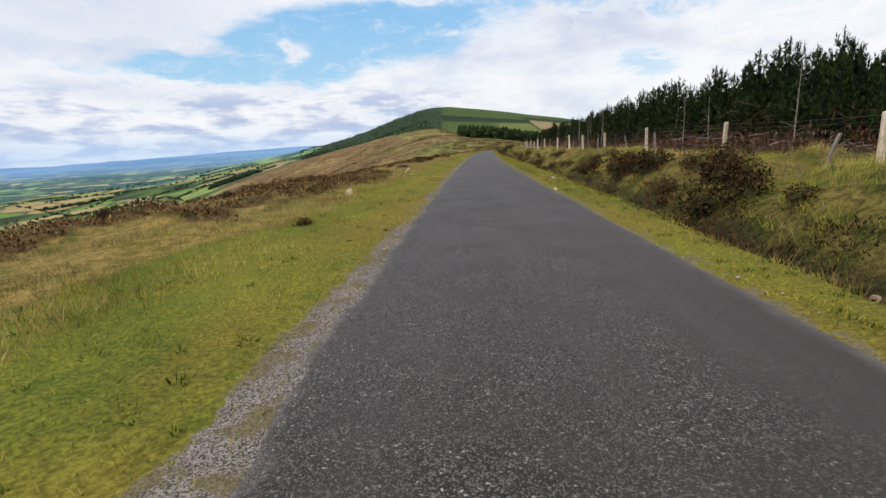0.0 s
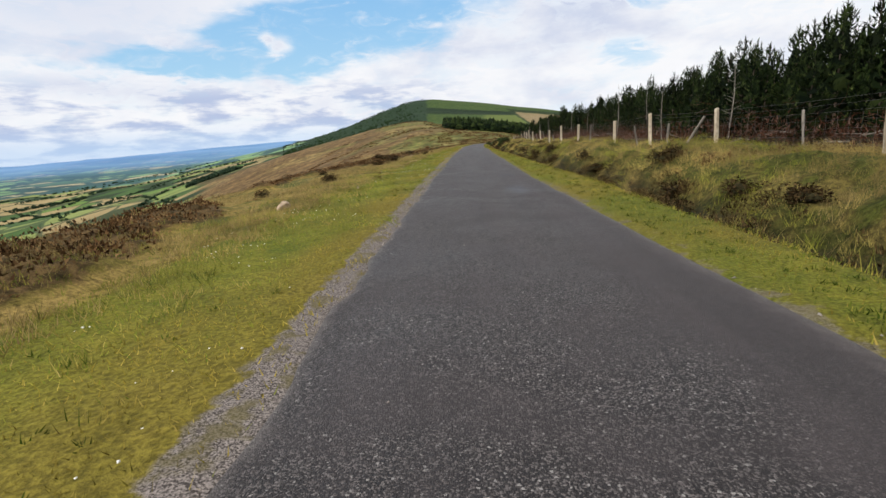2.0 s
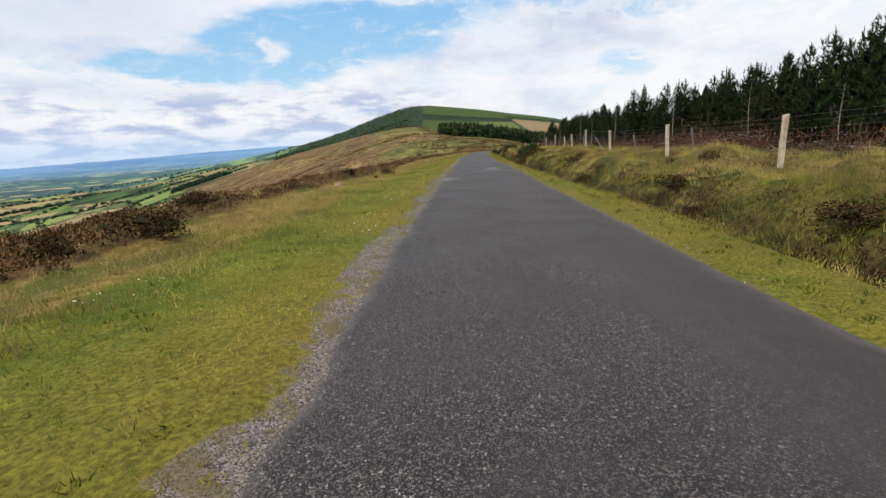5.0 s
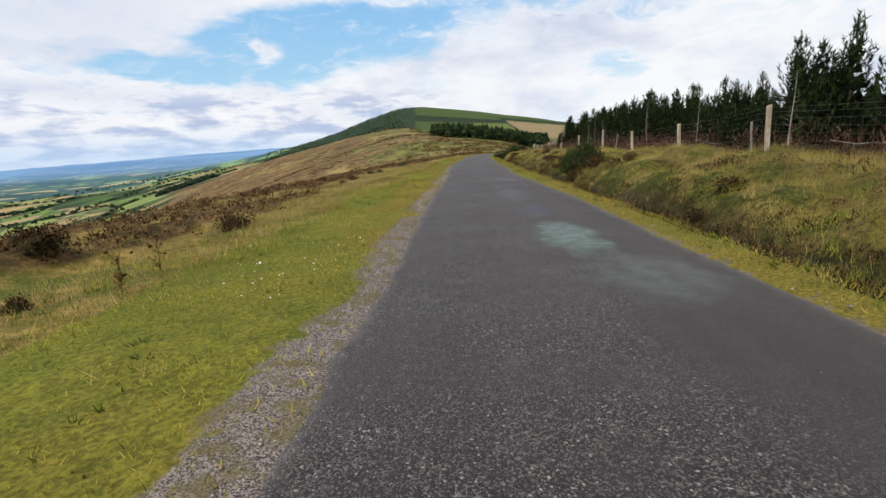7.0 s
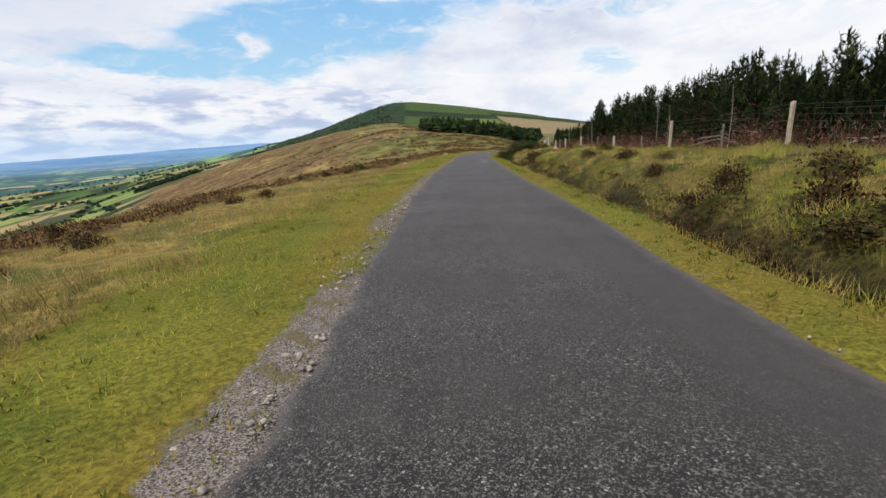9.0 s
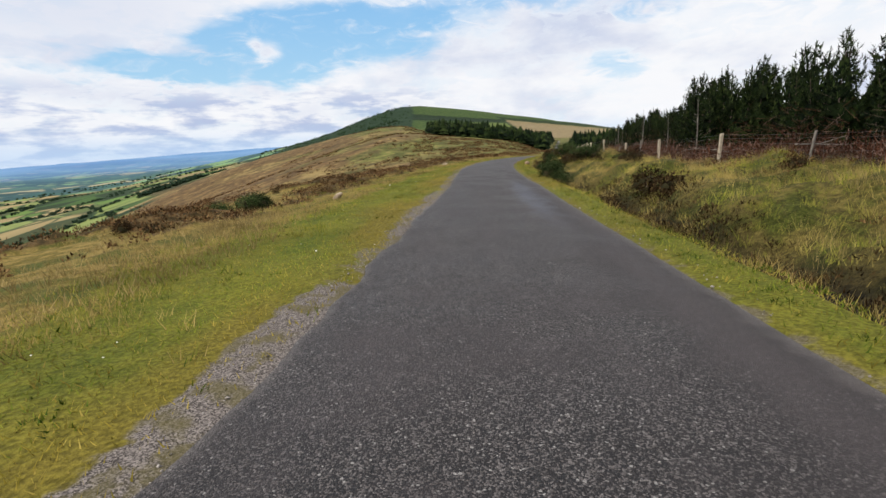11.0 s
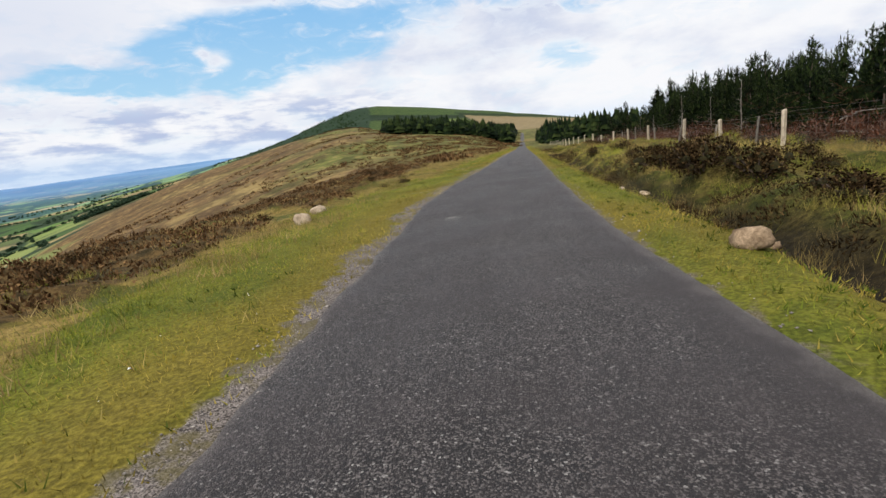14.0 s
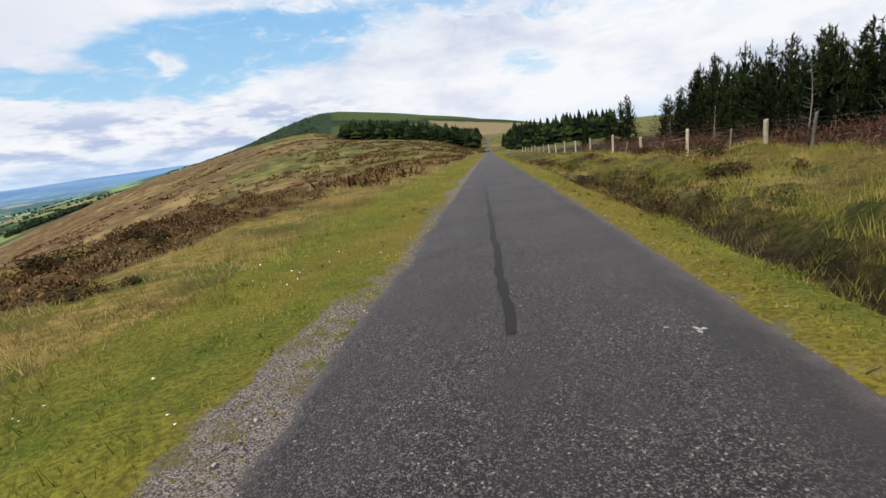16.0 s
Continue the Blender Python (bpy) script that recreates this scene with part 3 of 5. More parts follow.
def leaf_material(name, cols, rough=0.75, glow=0.28, other=None, gloss=0.08):
    """Foliage of many small leaves: each island takes its own tone."""
    m, k, b = material(name, rough)
    g = k.nodes.new("ShaderNodeNewGeometry")
    rnd = g.outputs["Random Per Island"]
    big = k.noise(g.outputs["Position"], 0.6, 4)
    tone = k.mix(k.ramp(rnd, 0.0, 0.6), cols[0], cols[1])
    tone = k.mix(k.ramp(rnd, 0.6, 1.0), tone, cols[2])
    if other:
        tone = k.mix(k.ramp(k.noise(g.outputs["Position"], 0.45, 4), 0.44, 0.58), tone, k.mix(rnd, other[0], other[1]))
    tone = k.mix(k.ramp(big, 0.36, 0.64), k.scale(tone, 0.52), k.scale(tone, 1.05))
    k.put(b.inputs["Base Color"], tone)
    b.inputs["Specular IOR Level"].default_value = gloss
    t = k.nodes.new("ShaderNodeBsdfTranslucent")
    k.put(t.inputs["Color"], k.scale(tone, 1.1))
    mixer = k.nodes.new("ShaderNodeMixShader")
    mixer.inputs[0].default_value = glow
    out = m.node_tree.nodes["Material Output"]
    k.links.new(b.outputs[0], mixer.inputs[1])
    k.links.new(t.outputs[0], mixer.inputs[2])
    k.links.new(mixer.outputs[0], out.inputs["Surface"])
    return m


def wood_material(name, c1, c2, scale=(18, 18, 1.5)):
    m, k, b = material(name, 0.85)
    p = k.node("ShaderNodeTexCoord", 3)
    grain = k.noise(k.vec("MULTIPLY", p, scale), 1.0, 5, 0.65)
    spot = k.noise(p, 6.0, 4, 0.6)
    col = k.mix(k.ramp(grain, 0.35, 0.65), c1, c2)
    rnd = k.node("ShaderNodeObjectInfo", "Random")
    col = k.mix(k.ramp(spot, 0.45, 0.68), col, k.scale(col, 0.6))
    col = k.mix(rnd, k.scale(col, 0.75), k.scale(col, 1.15))
    k.put(b.inputs["Base Color"], col)
    bump(k, b, grain, 0.5, 0.006)
    return m


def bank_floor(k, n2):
    """Thatch of old grass on the bank, dark peat with painted shade in its hollows and under the pines."""
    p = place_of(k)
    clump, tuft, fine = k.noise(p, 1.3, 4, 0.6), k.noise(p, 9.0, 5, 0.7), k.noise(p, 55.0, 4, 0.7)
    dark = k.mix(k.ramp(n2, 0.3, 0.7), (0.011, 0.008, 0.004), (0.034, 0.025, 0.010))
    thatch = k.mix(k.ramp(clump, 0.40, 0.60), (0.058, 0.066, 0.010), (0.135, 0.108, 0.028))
    out = k.mix(k.attr("hollow_shade", "Fac"), thatch, dark)
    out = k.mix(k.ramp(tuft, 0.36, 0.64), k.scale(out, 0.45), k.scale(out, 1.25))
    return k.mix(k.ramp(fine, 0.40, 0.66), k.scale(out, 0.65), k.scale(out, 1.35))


def rock_material(name, c1, c2):
    m, k, b = material(name, 0.9)
    p = place_of(k)
    n1, n2 = k.noise(p, 7.0, 6, 0.65), k.noise(p, 40.0, 4, 0.6)
    col = k.mix(k.ramp(n1, 0.35, 0.65), c1, c2)
    col = k.mix(k.ramp(n2, 0.35, 0.7), k.scale(col, 0.75), k.scale(col, 1.1))
    col = k.mix(k.ramp(k.node("ShaderNodeNewGeometry", "Random Per Island"), 0, 1), k.scale(col, 0.7), k.scale(col, 1.2))
    k.put(b.inputs["Base Color"], col)
    bump(k, b, k.math("ADD", n1, k.math("MULTIPLY", n2, 0.4)), 0.7, 0.03)
    return m


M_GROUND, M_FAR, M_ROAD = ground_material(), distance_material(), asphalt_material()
M_POST = wood_material("weathered_post_wood", (0.38, 0.31, 0.22), (0.62, 0.54, 0.42))
M_STAKE = wood_material("grey_stake_wood", (0.16, 0.14, 0.12), (0.30, 0.27, 0.23))
M_BARK = wood_material("pine_bark", (0.055, 0.040, 0.030), (0.13, 0.10, 0.08))
M_DEAD = wood_material("dead_grey_wood", (0.15, 0.13, 0.11), (0.33, 0.30, 0.26))
M_BRASH = leaf_material("brown_brash", [(0.040, 0.017, 0.010), (0.110, 0.045, 0.026), (0.22, 0.15, 0.115)], 0.9, 0.1, gloss=0.05)
# near-black needles paint the crown's inner shade, paler young shoots its sunlit tips
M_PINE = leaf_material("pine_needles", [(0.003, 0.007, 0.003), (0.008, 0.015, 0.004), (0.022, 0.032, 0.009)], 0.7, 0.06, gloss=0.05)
M_PINETIP = leaf_material("lit_young_shoots", [(0.010, 0.020, 0.005), (0.026, 0.043, 0.010), (0.066, 0.086, 0.024)], 0.6, 0.10, gloss=0.05)
M_PINEFAR = leaf_material("distant_pine_needles", [(0.004, 0.009, 0.004), (0.011, 0.021, 0.006), (0.032, 0.047, 0.013)], 0.8, 0.06, gloss=0.05)
M_HILLWOOD = leaf_material("hill_forest", [(0.010, 0.024, 0.007), (0.018, 0.037, 0.010), (0.034, 0.058, 0.017)], 0.85, 0.1, gloss=0.05)
M_TURF = leaf_material("verge_turf", [(0.082, 0.126, 0.013), (0.185, 0.205, 0.023), (0.31, 0.280, 0.048)], 0.55)
M_WEED = leaf_material("verge_weeds", [(0.038, 0.068, 0.008), (0.075, 0.105, 0.010), (0.13, 0.15, 0.02)], 0.7)
M_DRYTURF = leaf_material("dry_turf", [(0.148, 0.124, 0.017), (0.25, 0.194, 0.031), (0.36, 0.280, 0.066)], 0.7)
M_BENT = leaf_material("rough_moor_grass", [(0.13, 0.097, 0.030), (0.25, 0.185, 0.068), (0.37, 0.280, 0.125)], 0.75)
M_GREENBENT = leaf_material("green_bank_grass", [(0.115, 0.138, 0.014), (0.200, 0.212, 0.025), (0.34, 0.300, 0.058)], 0.75, 0.2, [(0.24, 0.180, 0.050), (0.40, 0.300, 0.108)])
M_HEATHER = leaf_material("brown_heather", [(0.034, 0.018, 0.008), (0.120, 0.064, 0.027), (0.27, 0.165, 0.074)], 0.85, 0.15, gloss=0.05)
M_HEATHER_BUSH = leaf_material("dark_heather", [(0.020, 0.012, 0.005), (0.050, 0.031, 0.013), (0.125, 0.080, 0.034)], 0.85, 0.12, gloss=0.05)
M_GORSE = leaf_material("gorse_green", [(0.012, 0.022, 0.006), (0.034, 0.056, 0.016), (0.100, 0.130, 0.046)], 0.7, 0.12, gloss=0.05)
# near-black bush hearts, painting the shade between the leaves
M_BUSH_SHADE, _k, _b = material("twiggy_shade", 0.95)
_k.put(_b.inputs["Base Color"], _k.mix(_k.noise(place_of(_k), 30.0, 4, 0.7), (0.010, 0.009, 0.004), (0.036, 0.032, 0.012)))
M_HEDGE = leaf_material("hedgerow_leaves", [(0.026, 0.050, 0.030), (0.040, 0.072, 0.040), (0.066, 0.100, 0.052)], 0.85)
M_ROCK = rock_material("sandstone", (0.16, 0.11, 0.068), (0.35, 0.255, 0.165))
M_PALEROCK = rock_material("pale_lichened_stone", (0.28, 0.215, 0.15), (0.50, 0.400, 0.29))
M_PEBBLE = rock_material("pebbles", (0.17, 0.148, 0.135), (0.38, 0.345, 0.315))
M_WIRE, _k, _b = material("galvanised_wire", 0.5)
_b.inputs["Metallic"].default_value, _b.inputs["Base Color"].default_value = 0.6, (0.12, 0.115, 0.11, 1)
M_PETAL, _k, _b = material("white_petals", 0.7)
_b.inputs["Base Color"].default_value = (0.75, 0.75, 0.68, 1)
M_TAR, _k, _b = material("bitumen", 0.6)
_k.put(_b.inputs["Base Color"], _k.mix(_k.noise(place_of(_k), 14.0, 4), (0.010, 0.010, 0.011), (0.022, 0.021, 0.022)))
M_SPLASH, _k, _b = material("chalky_splashes", 0.9)
_k.put(_b.inputs["Base Color"], _k.mix(_k.noise(place_of(_k), 40.0, 4), (0.16, 0.15, 0.145), (0.40, 0.385, 0.36)))

# ---------------------------------------------------------------- mesh helpers
def mesh_from(name, verts, faces, mats, index=None):
    """A mesh from arrays: verts (n, 3), faces (m, 3 or 4)."""
    verts, faces = np.asarray(verts, np.float32), np.asarray(faces, np.int32)
    me = bpy.data.meshes.new(name)
    me.vertices.add(len(verts))
    me.vertices.foreach_set("co", verts.ravel())
    k = faces.shape[1]
    me.loops.add(faces.size)
    me.loops.foreach_set("vertex_index", faces.ravel())
    me.polygons.add(len(faces))
    me.polygons.foreach_set("loop_start", np.arange(0, faces.size, k, dtype=np.int32))
    for mt in mats if isinstance(mats, (list, tuple)) else [mats]:
        me.materials.append(mt)
    if index is not None:
        me.polygons.foreach_set("material_index", np.asarray(index, np.int32))
    me.update(calc_edges=True)
    return me


def float_attr(me, name, values):
    me.attributes.new(name, "FLOAT", "POINT").data.foreach_set("value", np.asarray(values, np.float32).ravel())


def color_attr(me, name, r, g, b):
    a = np.stack([np.ravel(r), np.ravel(g), np.ravel(b), np.ones(np.size(r))], -1).astype(np.float32)
    me.attributes.new(name, "FLOAT_COLOR", "POINT").data.foreach_set("color", a.ravel())


def grid_faces(n, m):
    idx = np.arange(n * m).reshape(n, m)
    return np.stack([idx[:-1, :-1], idx[:-1, 1:], idx[1:, 1:], idx[1:, :-1]], -1).reshape(-1, 4)


def shade_smooth(me):
    me.polygons.foreach_set("use_smooth", np.ones(len(me.polygons), bool))


def thing(name, label, category, group="", kind="", at=(0, 0, 0), turn=0.0, size=1.0):
    ob = new(name)
    ob.location, ob.rotation_euler, ob.scale = at, (0, 0, turn), (size, size, size)
    return tagged(ob, label, category, group, kind)


def part(name, me, parent, label=""):
    ob = new(name, me)
    ob.parent = parent
    return tagged(ob, label)


def world_xy(y, u):
    return road_x(y) + u / road_cos(y), y


def spot(y, u, sink=0.0):
    x, yy = world_xy(y, u)
    return float(x), float(yy), float(height(np.array(x), np.array(yy))) - sink


rng = np.random.default_rng(7)

# ---------------------------------------------------------------- ground
def spread(lo, hi, step, reach, grow, most):
    mid = list(np.arange(lo, hi + 1e-6, step))
    d, v = step, hi
    while v < reach:
        d = min(d * grow, most)
        v += d
        mid.append(v)
    d, v = step, lo
    while v > -reach:
        d = min(d * grow, most)
        v -= d
        mid.insert(0, v)
    return np.array(mid)


us = spread(-12, 12, 0.35, 4700, 1.17, 70)
ys = spread(-4, 182, 0.46, 4800, 1.09, 75)
ys = ys[ys > -400]
U, Y = np.meshgrid(us, ys)
X = road_x(Y) + U / road_cos(Y)
Z = height(X, Y)


def dryness(y, u):
    """Turf is scorched yellow beside the lane, in long uneven stretches."""
    near = smooth(1.9, 0.4, edge_left(y) - u) + smooth(0.4, 0.05, u - edge_right(y)) * 0.35
    spell = np.interp(y, [0, 20, 45, 62, 70, 85, 100, 125, 160], [0.6, 0.75, 0.35, 0.6, 0.55, 1.0, 0.9, 0.6, 0.7])
    return np.clip(near * spell * (0.35 + 1.1 * smooth(0.3, 0.65, fbm(y / 2.5, u / 0.8, 89))), 0, 1)


inside = (U > edge_left(Y) - 0.1) & (U < edge_right(Y) + 0.1)
Z = Z - np.where(inside, 0.05, 0.0)
RR, AZ = np.hypot(X, Y), np.degrees(np.arctan2(X, Y))
VE = verge_edge(Y)
verge_l = edge_left(Y) - 2.6 - 0.9 * (fbm(Y / 6, Y * 0, 71) - 0.5) * 2
grass = smooth(verge_l - 0.5, verge_l + 0.3, U) * smooth(VE + 0.2, VE - 0.1, U)
gravel = smooth(edge_left(Y) - np.interp(Y, [50, 62, 118, 128, 140, 150], [0.50, 0.58, 0.58, 0.50, 0.56, 0.66]), edge_left(Y) - 0.15, U) * smooth(1.0, 0.0, U) * (0.55 + 0.70 * smooth(0.35, 0.6, fbm(Y / 1.6, U / 0.5, 87))) + 0.55 * smooth(edge_right(Y) + 0.35, edge_right(Y), U) * smooth(1.0, 1.6, U)
ditch = smooth(VE, VE + 0.25, U) * smooth(60, 20, U)
# ditch foot and pine floor, where shade is painted in with the peat
hollow_shade = smooth(VE, VE + 0.2, U) * smooth(VE + 1.5, VE + 0.9, U) + smooth(8.3, 9.2, U) * smooth(60, 20, U)
off = smooth(25, 90, np.hypot(np.maximum(0, np.abs(U) - 20), np.maximum(0, Y - 190)))
farm = smooth(-19.5, -21, AZ + 2.5 * (fbm(RR / 120, RR * 0, 83) - 0.5)) * smooth(-125, -100, AZ) * np.where(RR < 1000, smooth(-46, -60, Z), smooth(-12, -20, Z))
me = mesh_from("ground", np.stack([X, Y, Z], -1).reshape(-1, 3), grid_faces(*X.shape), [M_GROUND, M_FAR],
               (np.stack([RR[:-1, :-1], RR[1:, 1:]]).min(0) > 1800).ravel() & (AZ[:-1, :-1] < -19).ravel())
shade_smooth(me)
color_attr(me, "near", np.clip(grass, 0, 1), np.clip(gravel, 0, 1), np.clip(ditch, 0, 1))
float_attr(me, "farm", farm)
float_attr(me, "hollow_shade", hollow_shade)
float_attr(me, "dry", dryness(Y, U))
float_attr(me, "off", off)
float_attr(me, "heath", heath(X, Y))
ground = tagged(new("ground", me), "moorland hillside of grass, heather and distant farmland", "ground", kind="structure")

# ---------------------------------------------------------------- road
ry = np.concatenate([np.arange(-5, 180, 0.18), np.geomspace(180.2, 760, 120)])
cols = np.linspace(0, 1, 19)
S, F = np.meshgrid(ry, cols, indexing="ij")
EL, ER = edge_left(S), edge_right(S)
UU = EL + (ER - EL) * F
XX = road_x(S) + UU / road_cos(S)
ZZ = height(XX, S, False) + 0.035 - 0.05 * (2 * F - 1) ** 4 + 0.004 * (fbm(XX / 1.1, S / 1.1, 91) - 0.5)
me = mesh_from("road", np.stack([XX, S, ZZ], -1).reshape(-1, 3), grid_faces(*S.shape), M_ROAD)
shade_smooth(me)
float_attr(me, "u", UU)
float_attr(me, "s", S)
float_attr(me, "margin", np.maximum(smooth(0.30, 0.0, UU - EL), smooth(0.45, 0.0, ER - UU)))
road = tagged(new("road", me), "narrow worn grey asphalt lane with crumbling edges", "road", kind="structure")


# ---------------------------------------------------------------- grass, heather, gravel
def facing(tri, way):
    """Turns single leaves so that their fronts face a given way."""
    n = np.cross(tri[:, 1] - tri[:, 0], tri[:, 2] - tri[:, 0])
    flip = (n * way).sum(1) < 0
    tri[flip] = tri[flip][:, [1, 0, 2]]
    return tri.reshape(-1, 3)


def leaf_normals(v, up):
    """Soft normals for loose leaves: their own, bent upwards."""
    t = v.reshape(-1, 3, 3)
    n = np.cross(t[:, 1] - t[:, 0], t[:, 2] - t[:, 0])
    n /= np.linalg.norm(n, axis=1)[:, None] + 1e-12
    n[:, 2] += up
    return np.repeat(n, 3, 0)


def blades(xyz, high, width, lean, per=1, tuft=0.0, bend=True):
    """Upright tapered blades at the points; high, width and lean may be arrays."""
    n = len(xyz)
    base = np.repeat(xyz, per, 0)
    h = np.repeat(np.broadcast_to(high, (n,)), per) * rng.uniform(0.55, 1.15, n * per)
    wd = np.repeat(np.broadcast_to(width, (n,)), per) * rng.uniform(0.7, 1.2, n * per)
    a = rng.uniform(0, 2 * np.pi, n * per)
    base = base + np.stack([rng.normal(0, 1, n * per), rng.normal(0, 1, n * per), np.zeros(n * per)], -1) * tuft
    side = np.stack([np.cos(a), np.sin(a), np.zeros_like(a)], -1) * wd[:, None] / 2
    d = rng.uniform(0, 2 * np.pi, n * per)
    tip = np.stack([np.cos(d), np.sin(d), np.zeros_like(d)], -1) * (h * lean * rng.uniform(0.2, 1.0, n * per))[:, None]
    tip[:, 2] = h
    tri = np.stack([base - side, base + side, base + tip], 1)
    return facing(tri, np.array([0.0, -1.0, 0.15])), np.arange(3 * len(tri)).reshape(-1, 3)


def scatter(count, y0, y1, u0, u1, keep=None):
    y, u = rng.uniform(y0, y1, count), rng.uniform(u0, u1, count)
    if keep is not None:
        ok = keep(y, u)
        y, u = y[ok], u[ok]
    x = road_x(y) + u / road_cos(y)
    return np.stack([x, y, height(x, y) - 0.01], -1), y, u


def stuff(name, v, f, mat, label, category, normals=None, index=None):
    me = mesh_from(name, v, f, mat, index)
    if normals is not None:
        soft_normals(me, normals)
    return tagged(new(name, me), label, category, kind="stuff")


def soft_normals(me, n):
    n = n / (np.linalg.norm(n, axis=1)[:, None] + 1e-9)
    shade_smooth(me)
    me.normals_split_custom_set_from_vertices(n.astype(np.float32).tolist())



def join(*parts):
    vs, fs, n = [], [], 0
    for v, f in parts:
        vs.append(v)
        fs.append(f + n)
        n += len(v)
    return np.concatenate(vs), np.concatenate(fs)


def verge_keep(y, u):
    lim = edge_left(y)
    thin = smooth(lim - 0.15, lim - 0.75, u)
    return (u < lim - 0.04) & (rng.uniform(0, 1, len(y)) < 0.40 + 0.60 * thin * smooth(0.25, 0.5, fbm(u / 0.5 + 40, y / 0.9, 101)))


p1, _, _ = scatter(240000, -2, 172, -4.6, -0.75, verge_keep)
p2, _, _ = scatter(120000, -2, 172, 1.5, 3.9, lambda y, u: (u > edge_right(y) + 0.03) & (u < verge_edge(y) + 0.1) & (rng.uniform(0, 1, len(y)) < 0.15 + smooth(edge_right(y) + 0.05, edge_right(y) + 0.4, u)))
p3, _, _ = scatter(26000, 172, 300, -4.0, 3.5, lambda y, u: (u > edge_right(y)) | (u < edge_left(y) - 0.3))
TURF = join(blades(p1, 0.050, 0.012, 1.1), blades(p2, 0.055, 0.012, 1.1), blades(p3, 0.10, 0.03, 0.8))
stuff("verge_grass", *TURF, [M_TURF, M_DRYTURF], "short yellow-green turf along both road edges", "grass", leaf_normals(TURF[0], 1.6),
      rng.uniform(0, 1, len(TURF[1])) < dryness(TURF[0][::3, 1], (TURF[0][::3, 0] - road_x(TURF[0][::3, 1])) * road_cos(TURF[0][::3, 1])))


def clumpy(scale, seed, lo, hi):
    return lambda y, u: rng.uniform(0, 1, len(y)) < smooth(lo, hi, fbm((road_x(y) + u) / scale, y / scale, seed))


q1, _, _ = scatter(34000, -3, 178, -16, -3.2, lambda y, u: clumpy(2.2, 111, 0.36, 0.58)(y, u) & (rng.uniform(0, 1, len(y)) > 0.8 * heath(road_x(y) + u / road_cos(y), y)))
q2, _, _ = scatter(15000, 178, 330, -40, -3.5, clumpy(4, 113, 0.40, 0.6))
q3, _, _ = scatter(20000, -3, 190, 2.6, 9.0, lambda y, u: (u > verge_edge(y) + 0.05) & clumpy(1.3, 115, 0.36, 0.62)(y, u))
q4, _, _ = scatter(11000, -3, 178, -8.0, -3.3, clumpy(1.7, 117, 0.36, 0.58))
q5, _, _ = scatter(7500, -3, 190, 5.6, 8.3, clumpy(2.4, 119, 0.32, 0.56))
BENT = join(blades(q4, 0.17, 0.006, 0.9, 9, 0.05), blades(q1, 0.18, 0.012, 0.9, 8, 0.08), blades(q2, 0.36, 0.05, 0.7, 3, 0.25), blades(q3, 0.23, 0.0045, 0.75, 10, 0.06), blades(q5, 0.28, 0.0045, 0.75, 12, 0.06))
stuff("rough_grass", *BENT, M_BENT, "tussocks of pale dry moor grass", "grass", leaf_normals(BENT[0], 1.0))



k1, _, _ = scatter(15000, -3, 172, -5.6, -1.6, lambda y, u: clumpy(0.8, 125, 0.42, 0.60)(y, u) & (rng.uniform(0, 1, len(y)) < 0.25 + 0.75 * smooth(1.1, 2.6, edge_left(y) - u)) & (u < edge_left(y) - 0.55))
TUSSOCK = blades(k1, rng.uniform(0.07, 0.17, len(k1)), 0.009, 0.95, 9, 0.055)
stuff("verge_tussocks", *TUSSOCK, [M_GREENBENT, M_WEED], "rough olive grass tussocks between verge and moor", "grass", leaf_normals(TUSSOCK[0], 0.9), rng.uniform(0, 1, len(TUSSOCK[1])) < 0.35)


def sprays(xyz, radius, tall, count, leaf, thin=0.28, low=0.0, rise=0.5):
    """Low shrubby mounds: short twiggy leaves pointing out of a dome."""
    n = len(xyz)
    rad = np.repeat(np.broadcast_to(radius, (n,)), count)
    tl = np.repeat(np.broadcast_to(tall, (n,)), count)
    a, e = rng.uniform(0, 2 * np.pi, n * count), np.arcsin(rng.uniform(low, 1.0, n * count))
    d = np.stack([np.cos(a) * np.cos(e), np.sin(a) * np.cos(e), np.sin(e)], -1)
    c = np.repeat(xyz, count, 0) + d * np.stack([rad, rad, tl], -1) * rng.uniform(0.55, 1.0, n * count)[:, None]
    d2 = d + rng.normal(0, 0.45, d.shape) + np.array([0, 0, rise])
    d2 /= np.linalg.norm(d2, axis=1)[:, None]
    side = np.cross(d2, rng.normal(0, 1, d.shape))
    side /= np.linalg.norm(side, axis=1)[:, None] + 1e-6
    lf = leaf * rng.uniform(0.6, 1.3, n * count)
    tri = np.stack([c - side * lf[:, None] * thin, c + side * lf[:, None] * thin, c + d2 * lf[:, None]], 1)
    return facing(tri, d + np.array([0, 0, 0.3])), np.arange(3 * len(tri)).reshape(-1, 3)


def clear_of_rocks(p):
    ok = np.ones(len(p), bool)
    for y, u, *_ in ROCKS:
        x, yy = world_xy(y, u)
        ok &= np.hypot(p[:, 0] - x, p[:, 1] - yy) > 0.7
    return p[ok]


g1, _, _ = scatter(22000, -3, 190, 2.6, 8.8, lambda y, u: (u > verge_edge(y) + 0.02) & clumpy(1.9, 121, 0.18, 0.46)(y, u) & ~((u > verge_edge(y) + 0.2) & (u < verge_edge(y) + 1.25) & (fbm(y / 2.2, u / 1.4, 171) > 0.47)))
g2, _, _ = scatter(9000, -3, 178, -6.5, -3.0, clumpy(2.0, 123, 0.30, 0.6))
g1 = clear_of_rocks(g1)
RANK = join(blades(g1, rng.uniform(0.10, 0.27, len(g1)), 0.0065, 0.85, 18, 0.075), blades(g2, 0.11, 0.007, 0.9, 8, 0.09))
